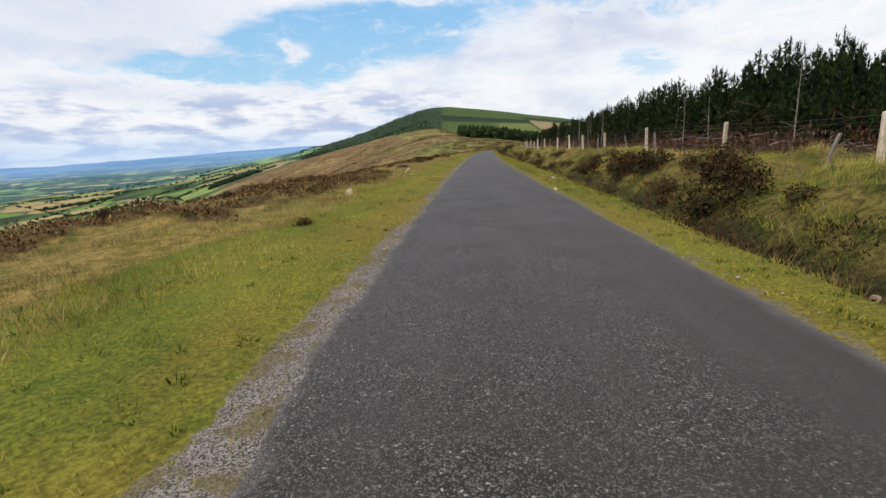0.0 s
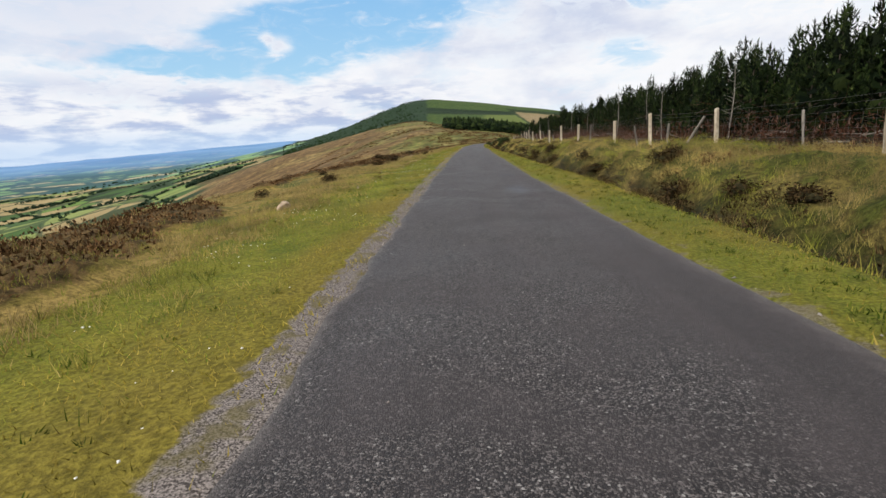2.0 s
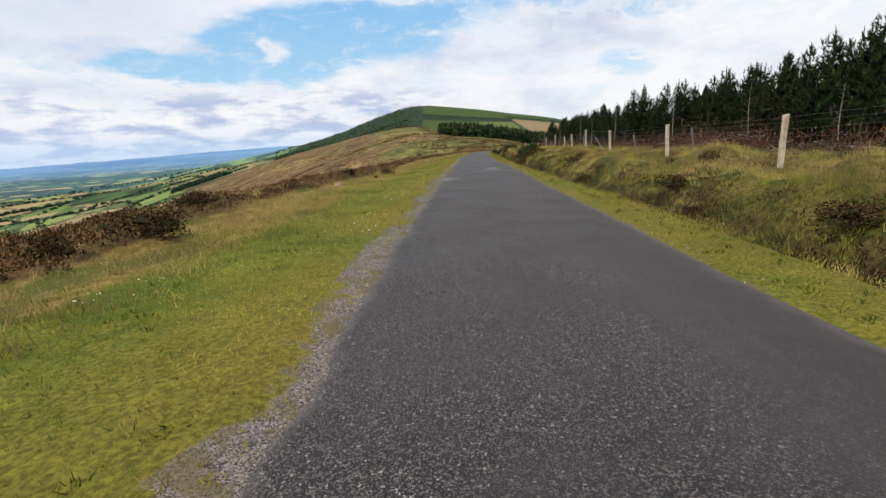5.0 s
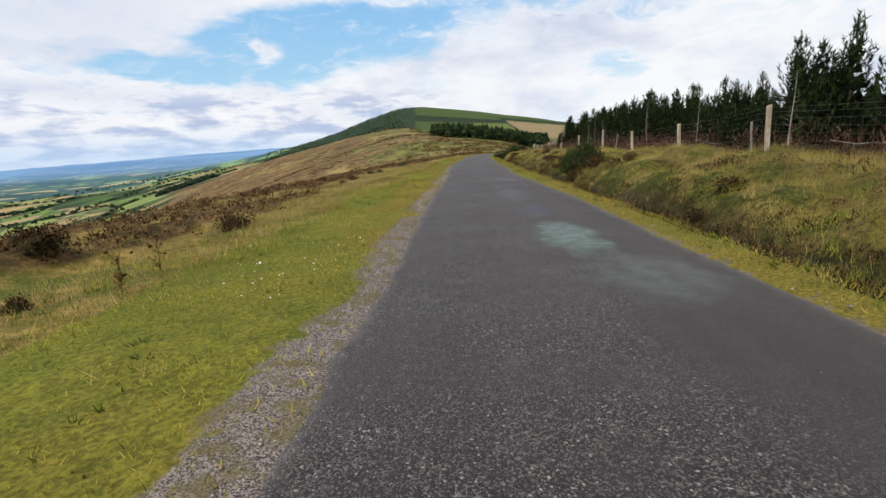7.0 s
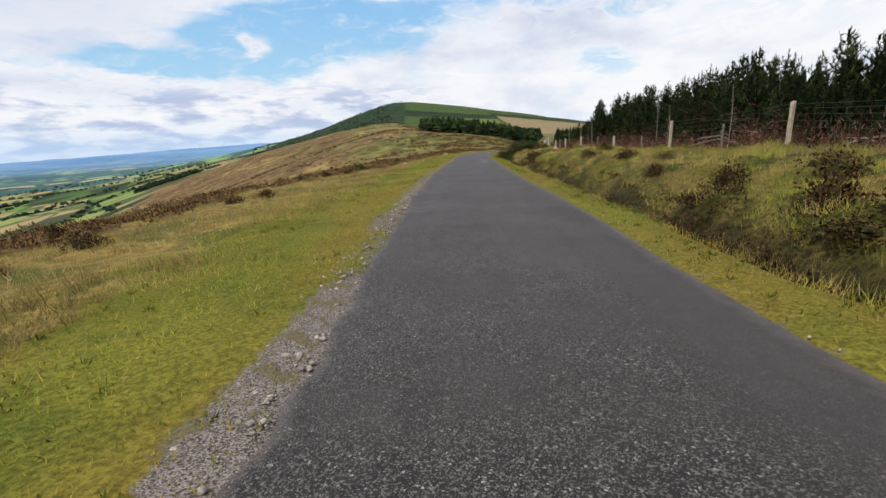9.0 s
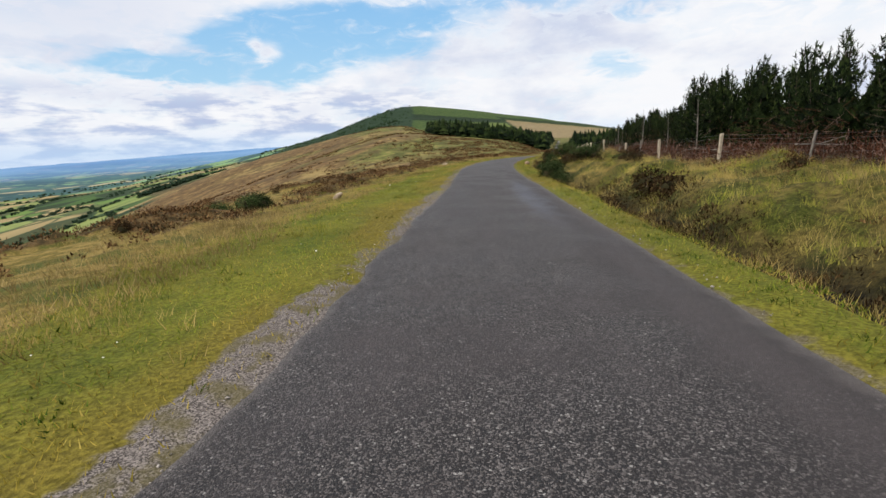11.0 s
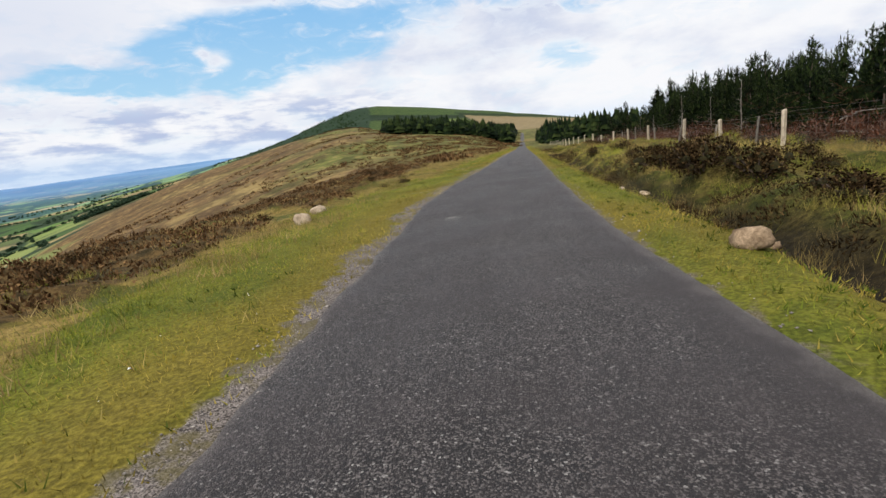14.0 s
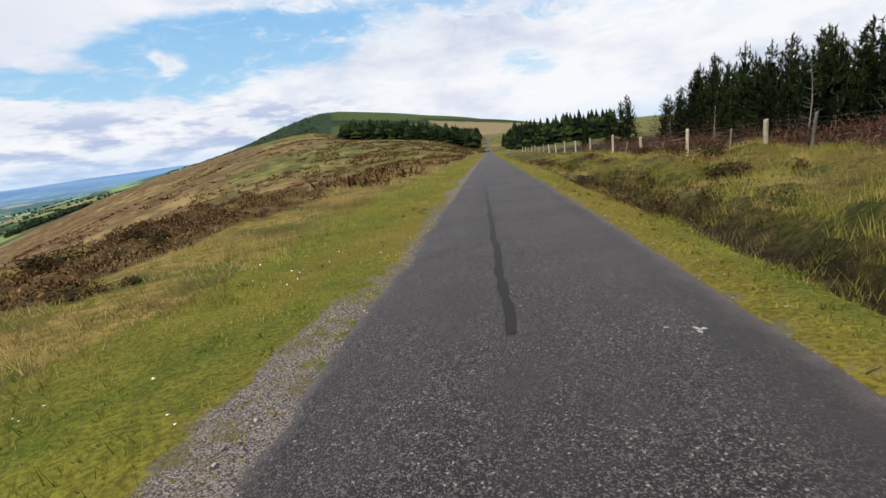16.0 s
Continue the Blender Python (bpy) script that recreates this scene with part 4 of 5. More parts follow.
stuff("bank_grass", *RANK, M_GREENBENT, "rank green grass on the roadside bank", "grass", leaf_normals(RANK[0], 0.9))
h1, hy, hu = scatter(19000, -3, 180, -16, -3.9, lambda y, u: rng.uniform(0, 1, len(y)) < heath(road_x(y) + u / road_cos(y), y) * smooth(-19, -9, u))
h2, _, _ = scatter(7000, 180, 420, -70, -5, clumpy(9, 133, 0.46, 0.58))
h5, _, _ = scatter(5000, 300, 690, -230, 0, clumpy(22, 134, 0.48, 0.60))
h3, _, _ = scatter(2000, -3, 200, 4.5, 8.2, clumpy(2.5, 135, 0.56, 0.68))
h4, _, _ = scatter(6000, -3, 190, 2.7, 5.2, lambda y, u: (u > verge_edge(y) + 0.1) & (u < verge_edge(y) + 1.6) & clumpy(1.6, 137, 0.38, 0.58)(y, u))
h6, _, _ = scatter(6000, -3, 200, -26, -12.0, lambda y, u: rng.uniform(0, 1, len(y)) < heath(road_x(y) + u / road_cos(y), y))
h1, h3, h4 = clear_of_rocks(h1), clear_of_rocks(h3), clear_of_rocks(h4)
LOW = join(sprays(h1, rng.uniform(0.16, 0.36, len(h1)), rng.uniform(0.10, 0.27, len(h1)), 22, 0.066, 0.32),
                       sprays(h6, rng.uniform(0.18, 0.40, len(h6)), rng.uniform(0.12, 0.30, len(h6)), 24, 0.075, 0.30),
                       sprays(h5, rng.uniform(0.8, 1.8, len(h5)), rng.uniform(0.3, 0.7, len(h5)), 10, 0.7),
                       sprays(h2, rng.uniform(0.4, 0.9, len(h2)), rng.uniform(0.25, 0.5, len(h2)), 14, 0.35),
                       sprays(h3, rng.uniform(0.15, 0.35, len(h3)), rng.uniform(0.12, 0.30, len(h3)), 56, 0.065, 0.15))
stuff("heather", *LOW, M_HEATHER, "low brown heather spread over the moor", "heather", leaf_normals(LOW[0], 0.5))

DARK = sprays(h4, rng.uniform(0.15, 0.3, len(h4)), rng.uniform(0.12, 0.30, len(h4)), 44, 0.065, 0.15)
stuff("bank_heather", *DARK, M_HEATHER_BUSH, "dark brown heather along the foot of the bank", "heather", leaf_normals(DARK[0], 0.4))

OCT = np.array([[1, 0, 0], [-1, 0, 0], [0, 1, 0], [0, -1, 0], [0, 0, 1], [0, 0, -1]], float)
OCT_F = np.array([[0, 2, 4], [2, 1, 4], [1, 3, 4], [3, 0, 4], [2, 0, 5], [1, 2, 5], [3, 1, 5], [0, 3, 5]])


def pebbles(xyz, size):
    n = len(xyz)
    jit = OCT[None] * rng.uniform(0.6, 1.2, (n, 6, 3)) + rng.normal(0, 0.15, (n, 6, 3))
    jit = jit * (np.broadcast_to(size, (n,)) * rng.lognormal(0, 0.4, n))[:, None, None] * np.array([1, 1, 0.6])
    v = (xyz[:, None, :] + jit).reshape(-1, 3)
    f = (np.arange(n)[:, None, None] * 6 + OCT_F[None]).reshape(-1, 3)
    return v, f


s1, _, _ = scatter(42000, -2, 130, -1.75, -0.5, lambda y, u: (u < edge_left(y) + 0.05) & (rng.uniform(0, 1, len(y)) < smooth(edge_left(y) - 0.75, edge_left(y) - 0.2, u) * smooth(0.25, 0.6, fbm(y / 2.2, u, 141))))
s1b, _, _ = scatter(20000, 125, 172, -2.1, -0.5, lambda y, u: (u < edge_left(y) + 0.05) & (rng.uniform(0, 1, len(y)) < smooth(edge_left(y) - 0.75, edge_left(y) - 0.2, u) * smooth(0.25, 0.6, fbm(y / 2.2, u, 141))))
s2, _, _ = scatter(5000, -2, 172, 1.6, 2.9, lambda y, u: (u > edge_right(y)) & (u < edge_right(y) + 0.3))
s3, _, _ = scatter(1500, 78, 101, -1.6, -0.8, lambda y, u: (u < edge_left(y) - 0.02) & (u > edge_left(y) - 0.42))
stuff("roadside_gravel", *join(pebbles(s1, 0.0066), pebbles(s1b, 0.0066), pebbles(s2, 0.012), pebbles(s3, 0.020)), M_PEBBLE, "loose grey gravel along the crumbling road edge", "gravel")
f1, _, _ = scatter(1800, 20, 82, -3.8, -1.4, clumpy(1.4, 151, 0.55, 0.66))
f2, _, _ = scatter(900, 100, 172, -3.8, -1.4, clumpy(1.4, 151, 0.62, 0.7))
w1, _, _ = scatter(1500, -2, 172, -4.4, -1.2, lambda y, u: (u < edge_left(y) - 0.3) & clumpy(1.2, 153, 0.40, 0.62)(y, u))
w2, _, _ = scatter(2600, -2, 172, 1.9, 3.6, lambda y, u: (u > edge_right(y) + 0.2) & (u < verge_edge(y)))
WEED = sprays(np.concatenate([w1, w2]), rng.uniform(0.03, 0.09, len(w1) + len(w2)), rng.uniform(0.02, 0.045, len(w1) + len(w2)), 14, 0.045, 0.12)
stuff("verge_weeds", *WEED, M_WEED, "small dark green weeds scattered in the turf", "weeds", leaf_normals(WEED[0], 0.4))
fl = np.concatenate([f1, f2]) + np.array([0, 0, 0.07])
stuff("clover_flowers", *pebbles(fl, 0.0085), M_PETAL, "small white clover flowers in the turf", "flowers")
r1, _, _ = scatter(420, -2, 172, -0.6, 1.9)
stuff("loose_chippings", *pebbles(r1 + np.array([0, 0, 0.037]), 0.006), M_PEBBLE, "loose pale stone chippings on the asphalt", "gravel")


# ---------------------------------------------------------------- pines
def tube(points, radii, sides=5):
    """A tapered tube along points."""
    points, v, f = np.asarray(points, float), [], []
    for i, (p, r) in enumerate(zip(points, radii)):
        d = points[min(i + 1, len(points) - 1)] - points[max(i - 1, 0)]
        d = d / (np.linalg.norm(d) + 1e-9)
        a = np.cross(d, (0.3, 0.9, 0.2) if abs(d[2]) > 0.8 else (0, 0, 1))
        a = a / (np.linalg.norm(a) + 1e-9)
        b = np.cross(d, a)
        for k in range(sides):
            t = 2 * np.pi * k / sides
            v.append(p + r * (np.cos(t) * a + np.sin(t) * b))
    for i in range(len(points) - 1):
        for k in range(sides):
            k2 = (k + 1) % sides
            f += [[i * sides + k, i * sides + k2, (i + 1) * sides + k2], [i * sides + k, (i + 1) * sides + k2, (i + 1) * sides + k]]
    return np.array(v), np.array(f)


def needles(at, way, count, size, r, thick=0.09):
    """Needle tuft round a shoot, like a bottle brush."""
    c = np.repeat(at, count, 0) - np.repeat(way, count, 0) * r.uniform(-0.10, 0.16, (len(at) * count, 1))
    d = np.repeat(way, count, 0) + r.normal(0, 0.46, c.shape)
    d /= np.linalg.norm(d, axis=1)[:, None]
    s = np.cross(d, r.normal(0, 1, d.shape))
    s /= np.linalg.norm(s, axis=1)[:, None] + 1e-6
    ln = size * r.uniform(0.6, 1.2, len(c))[:, None]
    return np.stack([c - s * ln * thick, c + s * ln * thick, c + d * ln], 1)


def pine(seed, tall, spread_at_base, bare, tufts=3, per=6, thick=0.10):
    """Young plantation pine: whorls of upswept branches with upright candles, and dark heart facets painting its inner
    shade.
    """
    r = np.random.default_rng(seed)
    lean = r.normal(0, 0.02, 2)
    zs = np.linspace(-0.15, tall, 9)
    axis = np.stack([lean[0] * zs + 0.04 * np.sin(zs * 1.3 + seed), lean[1] * zs + 0.04 * np.cos(zs * 1.1 + seed), zs], -1)
    parts = [tube(axis, np.interp(zs, [0, tall], [0.075, 0.012]), 4)]
    at, way, tip_of, heart = [], [], [], []
    z = bare
    while z < tall - 0.35:
        k = (z - bare) / (tall - bare)
        reach = spread_at_base * (1 - k) ** 0.95 * (0.7 + 0.3 * min(1, k * 4 + 0.2)) + 0.08
        c = np.array([np.interp(z, zs, axis[:, 0]), np.interp(z, zs, axis[:, 1]), z])
        n = int(r.integers(5, 8)) if k < 0.75 else 4
        for j in range(n):
            a = (j + r.uniform(-0.3, 0.3)) * 2 * np.pi / n + z
            ln = reach * r.uniform(0.6, 1.25)
            up = 0.22 + 0.6 * k
            tip = c + np.array([np.cos(a) * ln, np.sin(a) * ln, ln * up])
            mid = c + np.array([np.cos(a) * ln * 0.6, np.sin(a) * ln * 0.6, ln * up * 0.22])
            if j < 2 and tufts > 2:
                parts.append(tube([c, tip * 0.8 + mid * 0.2], [0.016, 0.005], 3))
            at.append(tip + np.array([0, 0, 0.16]))
            way.append(np.array([0, 0, 1.0]))
            tip_of.append(True)
            for q in np.linspace(0.5, 1.0, tufts):
                p = (1 - q) ** 2 * c + 2 * q * (1 - q) * mid + q * q * tip
                at.append(p + r.normal(0, 0.05, 3))
                d = np.array([np.cos(a) * 0.7, np.sin(a) * 0.7, 0.35 + 0.6 * k + 0.4 * q])
                way.append(d / np.linalg.norm(d))
                tip_of.append(q > 0.9)
            if k < 0.8:
                w = np.array([-np.sin(a), np.cos(a), r.normal(0, 0.5)]) * reach * 0.42
                o = c + (mid - c) * r.uniform(0.2, 0.9) + np.array([0, 0, r.uniform(-0.25, 0.25)])
                heart.append([o - w, o + w, o + np.array([np.cos(a) * ln * 0.25, np.sin(a) * ln * 0.25, r.uniform(0.25, 0.5)])])
        z += r.uniform(0.30, 0.46)
    for q in np.linspace(tall - 0.9, tall + 0.15, 9):
        at.append(np.array([axis[-1, 0], axis[-1, 1], q]))
        way.append(np.array([0, 0, 1.0]))
        tip_of.append(True)
    for j in range(8):
        a, z0 = r.uniform(0, 2 * np.pi), r.uniform(0.3, bare + 0.6)
        c = np.array([0, 0, z0])
        ln = r.uniform(0.4, 1.0)
        parts.append(tube([c, c + np.array([np.cos(a) * ln, np.sin(a) * ln, r.uniform(-0.1, 0.25)])], [0.012, 0.004], 3))
    tri = needles(np.array(at), np.array(way), per, 0.27, r, thick)
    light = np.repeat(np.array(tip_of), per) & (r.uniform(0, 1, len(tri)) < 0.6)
    tri = np.concatenate([tri, np.array(heart)])
    mid = tri.mean(1)
    v = facing(tri, np.stack([mid[:, 0], mid[:, 1], 0.3 + 0 * mid[:, 2]], -1))
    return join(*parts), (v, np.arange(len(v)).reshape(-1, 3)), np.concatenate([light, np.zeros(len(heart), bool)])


def pine_meshes(seed, tall, wide, bare, *detail):
    (tv, tf), (nv, nf), light = pine(seed, tall, wide, bare, *detail)
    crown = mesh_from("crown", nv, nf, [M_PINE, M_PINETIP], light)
    mid = nv.reshape(-1, 3, 3).mean(1).repeat(3, 0)
    out = np.stack([mid[:, 0], mid[:, 1], 0.2 + 0 * mid[:, 2]], -1)
    out /= np.linalg.norm(out, axis=1)[:, None]
    soft_normals(crown, out + leaf_normals(nv, 0.3) * 0.8)
    return mesh_from("trunk", tv, tf, M_BARK), crown


def bare_pine(seed, tall):
    r = np.random.default_rng(seed)
    zs = np.linspace(-0.15, tall, 7)
    axis = np.stack([0.06 * np.sin(zs + seed), 0.05 * np.cos(zs * 1.2), zs], -1)
    parts = [tube(axis, np.interp(zs, [0, tall], [0.042, 0.008]), 5)]
    for z in np.arange(0.8, tall - 0.1, 0.22):
        a, ln = r.uniform(0, 2 * np.pi), (tall - z) * 0.14 + 0.12
        c = np.array([0, 0, z])
        parts.append(tube([c, c + np.array([np.cos(a) * ln, np.sin(a) * ln, ln * 0.45])], [0.014, 0.004], 3))
    return join(*parts)


PINES = [pine_meshes(i + 3, *form, 3, 6, 0.10) for i, form in enumerate([(5.6, 1.65, 0.25), (6.2, 1.8, 0.3), (5.0, 1.7, 0.2), (5.9, 1.45, 0.3), (4.6, 1.6, 0.2), (6.6, 1.7, 0.4)])]
LOOSE = [pine_meshes(i + 30, *form, 2, 5, 0.14) for i, form in enumerate([(5.6, 1.7, 0.3), (6.1, 1.8, 0.3), (5.2, 1.6, 0.3)])]
BARE = [mesh_from("stem", *bare_pine(s, 3.6 + 0.7 * s), M_DEAD) for s in range(3)]


def plant_pine(y, u, kind, turn, size, deep=False):
    trunk, crown = LOOSE[kind % 3] if deep else PINES[kind]
    x, yy, z = spot(y, u, 0.05)
    ob = thing("pine_tree", "young dark green plantation pine behind the wire fence", "pine tree", "plantation pines", at=(x, yy, z), turn=turn, size=size)
    part("trunk", trunk, ob, "grey-brown trunk with bare lower twigs")
    part("crown", crown, ob)


pr = random.Random(11)


def stand_height(y):
    """Height of the tree tops over the road, along the lane."""
    return float(np.interp(y, [10, 18, 22, 27, 35, 43, 48, 53, 56, 58, 62, 66, 74, 80, 88, 91, 95, 99, 104, 111, 115, 120, 126, 130, 136, 141, 143, 145, 148, 153, 158, 163, 168, 172, 180, 190, 196],
                           [4.5, 4.6, 4.5, 5.3, 5.3, 5.0, 5.4, 5.0, 4.2, 3.9, 4.8, 4.9, 4.5, 4.6, 4.7, 3.8, 3.6, 4.1, 4.6, 4.4, 4.5, 4.8, 5.0, 4.6, 5.4, 5.1, 3.8, 3.3, 3.3, 3.8, 4.0, 3.8, 4.4, 4.0, 4.1, 4.6, 3.2]))


def front(y):
    """How far from the lane the plantation's front row stands."""
    return 12.6 + 1.3 * float(smooth(138, 156, y)) + 1.2 * math.sin(y / 9.0) + 0.9 * math.sin(y / 3.7)


y = 2.0
while y < 196:
    u = front(y)
    for row in range(3):
        if pr.random() < 0.93:
            kind, uu = pr.randrange(6), u + row * 1.9 + pr.uniform(-0.4, 0.4)
            tall = (1.25 + (stand_height(y) - 1.25) * uu / 13.2 - spot(y, uu)[2]) * (pr.uniform(0.62, 1.0) if row == 0 else pr.uniform(0.76, 1.04))
            plant_pine(y + pr.uniform(-0.5, 0.5), uu, kind, pr.uniform(0, 6.28), tall / ((5.8, 6.3, 5.4)[kind % 3] if row else (5.75, 6.35, 5.15, 6.05, 4.75, 6.75)[kind]), row > 0)
    y += pr.uniform(1.15, 1.75)
for y, u, kind, size in [(207, 15, 1, 0.75), (209, 16.5, 3, 0.9), (211, 14.5, 0, 0.65), (222, 14, 4, 0.6), (228, 15, 2, 0.7), (153.2, 18.8, 2, 1.20), (136.2, 12.6, 1, 0.76), (87.6, 12.8, 1, 0.68), (84.6, 12.6, 3, 0.70)]:
    plant_pine(y, u, kind, y, size)
for i, y in enumerate([8, 13, 19, 26, 30, 37, 45, 52, 58, 64, 71, 79, 84, 90, 99, 106, 113, 121, 133, 141, 150, 158, 166, 173, 181, 190]):
    x, yy, z = spot(y, front(y) - 0.8 - pr.random(), 0.05)
    ob = thing("dead_pine", "leafless grey dead pine sapling at the plantation edge", "dead tree", "dead saplings", at=(x, yy, z), turn=i * 1.7, size=pr.uniform(0.5, 0.82))
    part("stem", BARE[i % 3], ob)

# ---------------------------------------------------------------- distant woods, hedgerows
def cone_tree(seed):
    r = np.random.default_rng(seed)
    v, f = [], []
    for k, (z0, rad) in enumerate([(0.10, 0.20), (0.28, 0.185), (0.45, 0.15), (0.62, 0.11), (0.78, 0.07)]):
        n0 = len(v)
        for j in range(7):
            a = j * 2 * np.pi / 7 + r.uniform(-0.3, 0.3)
            q = rad * r.uniform(0.6, 1.25)
            v.append([np.cos(a) * q, np.sin(a) * q, z0 + r.uniform(-0.05, 0.05)])
        v.append([r.normal(0, 0.01), r.normal(0, 0.01), z0 + 0.30 + r.uniform(-0.04, 0.06)])
        f += [[n0 + j, n0 + (j + 1) % 7, n0 + 7] for j in range(7)]
    return np.array(v), np.array(f)


CONES = [cone_tree(s) for s in range(5)]


def grove(xs, yv, tall, wide=1.0):
    out, tall = [], np.broadcast_to(tall, (len(xs),))
    zs = height(np.array(xs), np.array(yv), False)
    for i, (x, y, z) in enumerate(zip(xs, yv, zs)):
        v, f = CONES[i % 5]
        h = float(tall[i]) * pr.uniform(0.6, 1.3)
        a = pr.uniform(0, 6.28)
        q = v @ np.array([[math.cos(a), math.sin(a), 0], [-math.sin(a), math.cos(a), 0], [0, 0, 1]])
        out.append((q * np.array([h * wide, h * wide, h]) + np.array([x, y, z - 0.3]), f))
    return join(*out)


def block(count, y0, y1, near_u, far_u, keep=None):
    yv = rng.uniform(y0, y1, count)
    lo, hi = near_u(yv), far_u(yv)
    u = lo + (hi - lo) * rng.uniform(0, 1, count)
    xs = road_x(yv) + u / road_cos(yv)
    return xs, yv


xs, yv = block(2900, 425, 640, lambda y: -7 - 0 * y, lambda y: -150 + 0 * y)
ok = (xs - 15.6) > (yv - 155) * np.tan(np.radians(-4.4 + rng.exponential(0.9, len(xs))))
xs, yv = xs[ok], yv[ok]
stuff("far_plantation", *grove(xs, yv, 8.6, 2.0), M_PINEFAR, "dark conifer plantation on the far slope beside the road", "woodland")
xs, yv = block(1100, 292, 430, lambda y: 9 + 0 * y, lambda y: 80 + 0 * y)
ok = (xs - 15.6) < (yv - 155) * math.tan(radians(25))
xs, yv = xs[ok], yv[ok]
stuff("roadside_plantation", *grove(xs, yv, 6.8, 1.3), M_PINEFAR, "dark conifers standing close to the road ahead", "woodland")
xs, yv = block(1300, 0, 196, lambda y: 17.4 + 0 * y, lambda y: 30 + 0 * y)
stuff("plantation_interior", *grove(xs, yv, np.array([0.68 * stand_height(q) for q in yv]), 1.6), M_PINEFAR, "dark mass of conifers behind the front rows", "woodland")


az, rr = np.radians(rng.uniform(-19.5, -3.4, 1300)), rng.uniform(1250, 2300, 1300)
xs, yv = rr * np.sin(az), rr * np.cos(az)
ok = rng.uniform(0, 1, len(az)) < smooth(-3.0, -7.0, np.degrees(az))
xs, yv = xs[ok], yv[ok]
stuff("hill_plantation", *grove(xs, yv, 4.0, 3.8), M_HILLWOOD, "dark conifer forest on the flank of the hill", "woodland")


def blob_tree(seed):
    r = np.random.default_rng(seed)
    d = r.normal(0, 1, (46, 3))
    d /= np.linalg.norm(d, axis=1)[:, None]
    c = d * r.uniform(0.5, 1.0, (46, 1)) * np.array([0.55, 0.55, 0.42]) + np.array([0, 0, 0.55])
    s = np.cross(d, r.normal(0, 1, d.shape))
    s /= np.linalg.norm(s, axis=1)[:, None]
    t = np.cross(d, s)
    v = np.stack([c - s * 0.2, c + s * 0.2, c + t * 0.34 + d * 0.1], 1).reshape(-1, 3)
    return v, np.arange(len(v)).reshape(-1, 3)


BLOBS = [blob_tree(s) for s in range(4)]


def hedges(lines, tall):
    out = []
    for az0, r0, az1, r1, n in lines:
        for i in range(n):
            k = (i + pr.uniform(-0.4, 0.4)) / n
            a, r = radians(az0 + (az1 - az0) * k + pr.uniform(-0.15, 0.15)), r0 + (r1 - r0) * k + pr.uniform(-8, 8)
            x, y = r * math.sin(a), r * math.cos(a)
            z = float(height(np.array(x), np.array(y)))
            h = tall * pr.uniform(0.5, 1.5)
            v, f = BLOBS[pr.randrange(4)]
            out.append((v * np.array([h * 1.1, h * 1.1, h]) + np.array([x, y, z - h * 0.2]), f))
    return join(*out)


stuff("hedgerow_trees", *hedges([(-34, 900, -21, 1500, 60), (-40, 1000, -24, 1750, 70), (-46, 800, -30, 900, 60), (-30, 760, -36, 1300, 35), (-38, 820, -45, 1500, 40),
                                 (-44, 1200, -26, 1950, 70), (-25, 1000, -30, 1900, 45), (-47, 1600, -30, 2100, 60), (-47, 950, -36, 780, 45), (-28, 1050, -22, 1250, 40), (-45, 1100, -33, 1120, 40), (-43, 1500, -33, 1650, 45), (-38, 1800, -26, 2100, 45), (-34, 1300, -28, 1350, 25), (-40, 1250, -34, 1700, 30)], 4.4),
      M_HEDGE, "dark hedgerows and trees between the valley fields", "hedgerow")
stuff("valley_copses", *hedges([(-46, 720, -38, 760, 60), (-45, 760, -39, 800, 50), (-29, 980, -24.5, 1040, 45), (-29, 1010, -24, 1080, 45), (-43, 1350, -38, 1400, 40)], 6.5),
      M_HEDGE, "copses of broadleaf trees below the moor", "woodland")

# ---------------------------------------------------------------- fence
def post_mesh(name, w, h, mat, seed):
    """Split square post with a slanted, worn top."""
    r = np.random.default_rng(seed)
    bm = bmesh.new()
    bmesh.ops.create_cube(bm, size=1.0)
    bmesh.ops.subdivide_edges(bm, edges=[e for e in bm.edges if abs(e.verts[0].co.z - e.verts[1].co.z) > 0.5], cuts=3)
    for v in bm.verts:
        v.co.x *= w
        v.co.y *= w * 0.85
        v.co.z = (v.co.z + 0.5) * h - 0.25
        v.co.x += r.normal(0, 0.004)
        v.co.y += r.normal(0, 0.004)
        if v.co.z > h - 0.3:
            v.co.z += v.co.x * 0.25
    bmesh.ops.bevel(bm, geom=[e for e in bm.edges], offset=0.006, segments=1, affect="EDGES")
    me = bpy.data.meshes.new(name)
    bm.to_mesh(me)
    bm.free()
    me.materials.append(mat)
    return me


POST = [post_mesh("post", 0.10, 1.34, M_POST, s) for s in range(3)]
STAKE = [post_mesh("stake", 0.06, 1.15, M_STAKE, 10 + s) for s in range(3)]


def fence_u(y):
    """How far the fence stands from the lane's line."""
    return float(np.interp(y, [0, 30, 40, 43, 52, 62, 86, 94, 110, 125, 136, 147, 160], [7.2, 7.3, 7.4, 6.9, 6.5, 7.0, 7.8, 8.6, 8.8, 8.6, 8.3, 7.5, 7.6]))


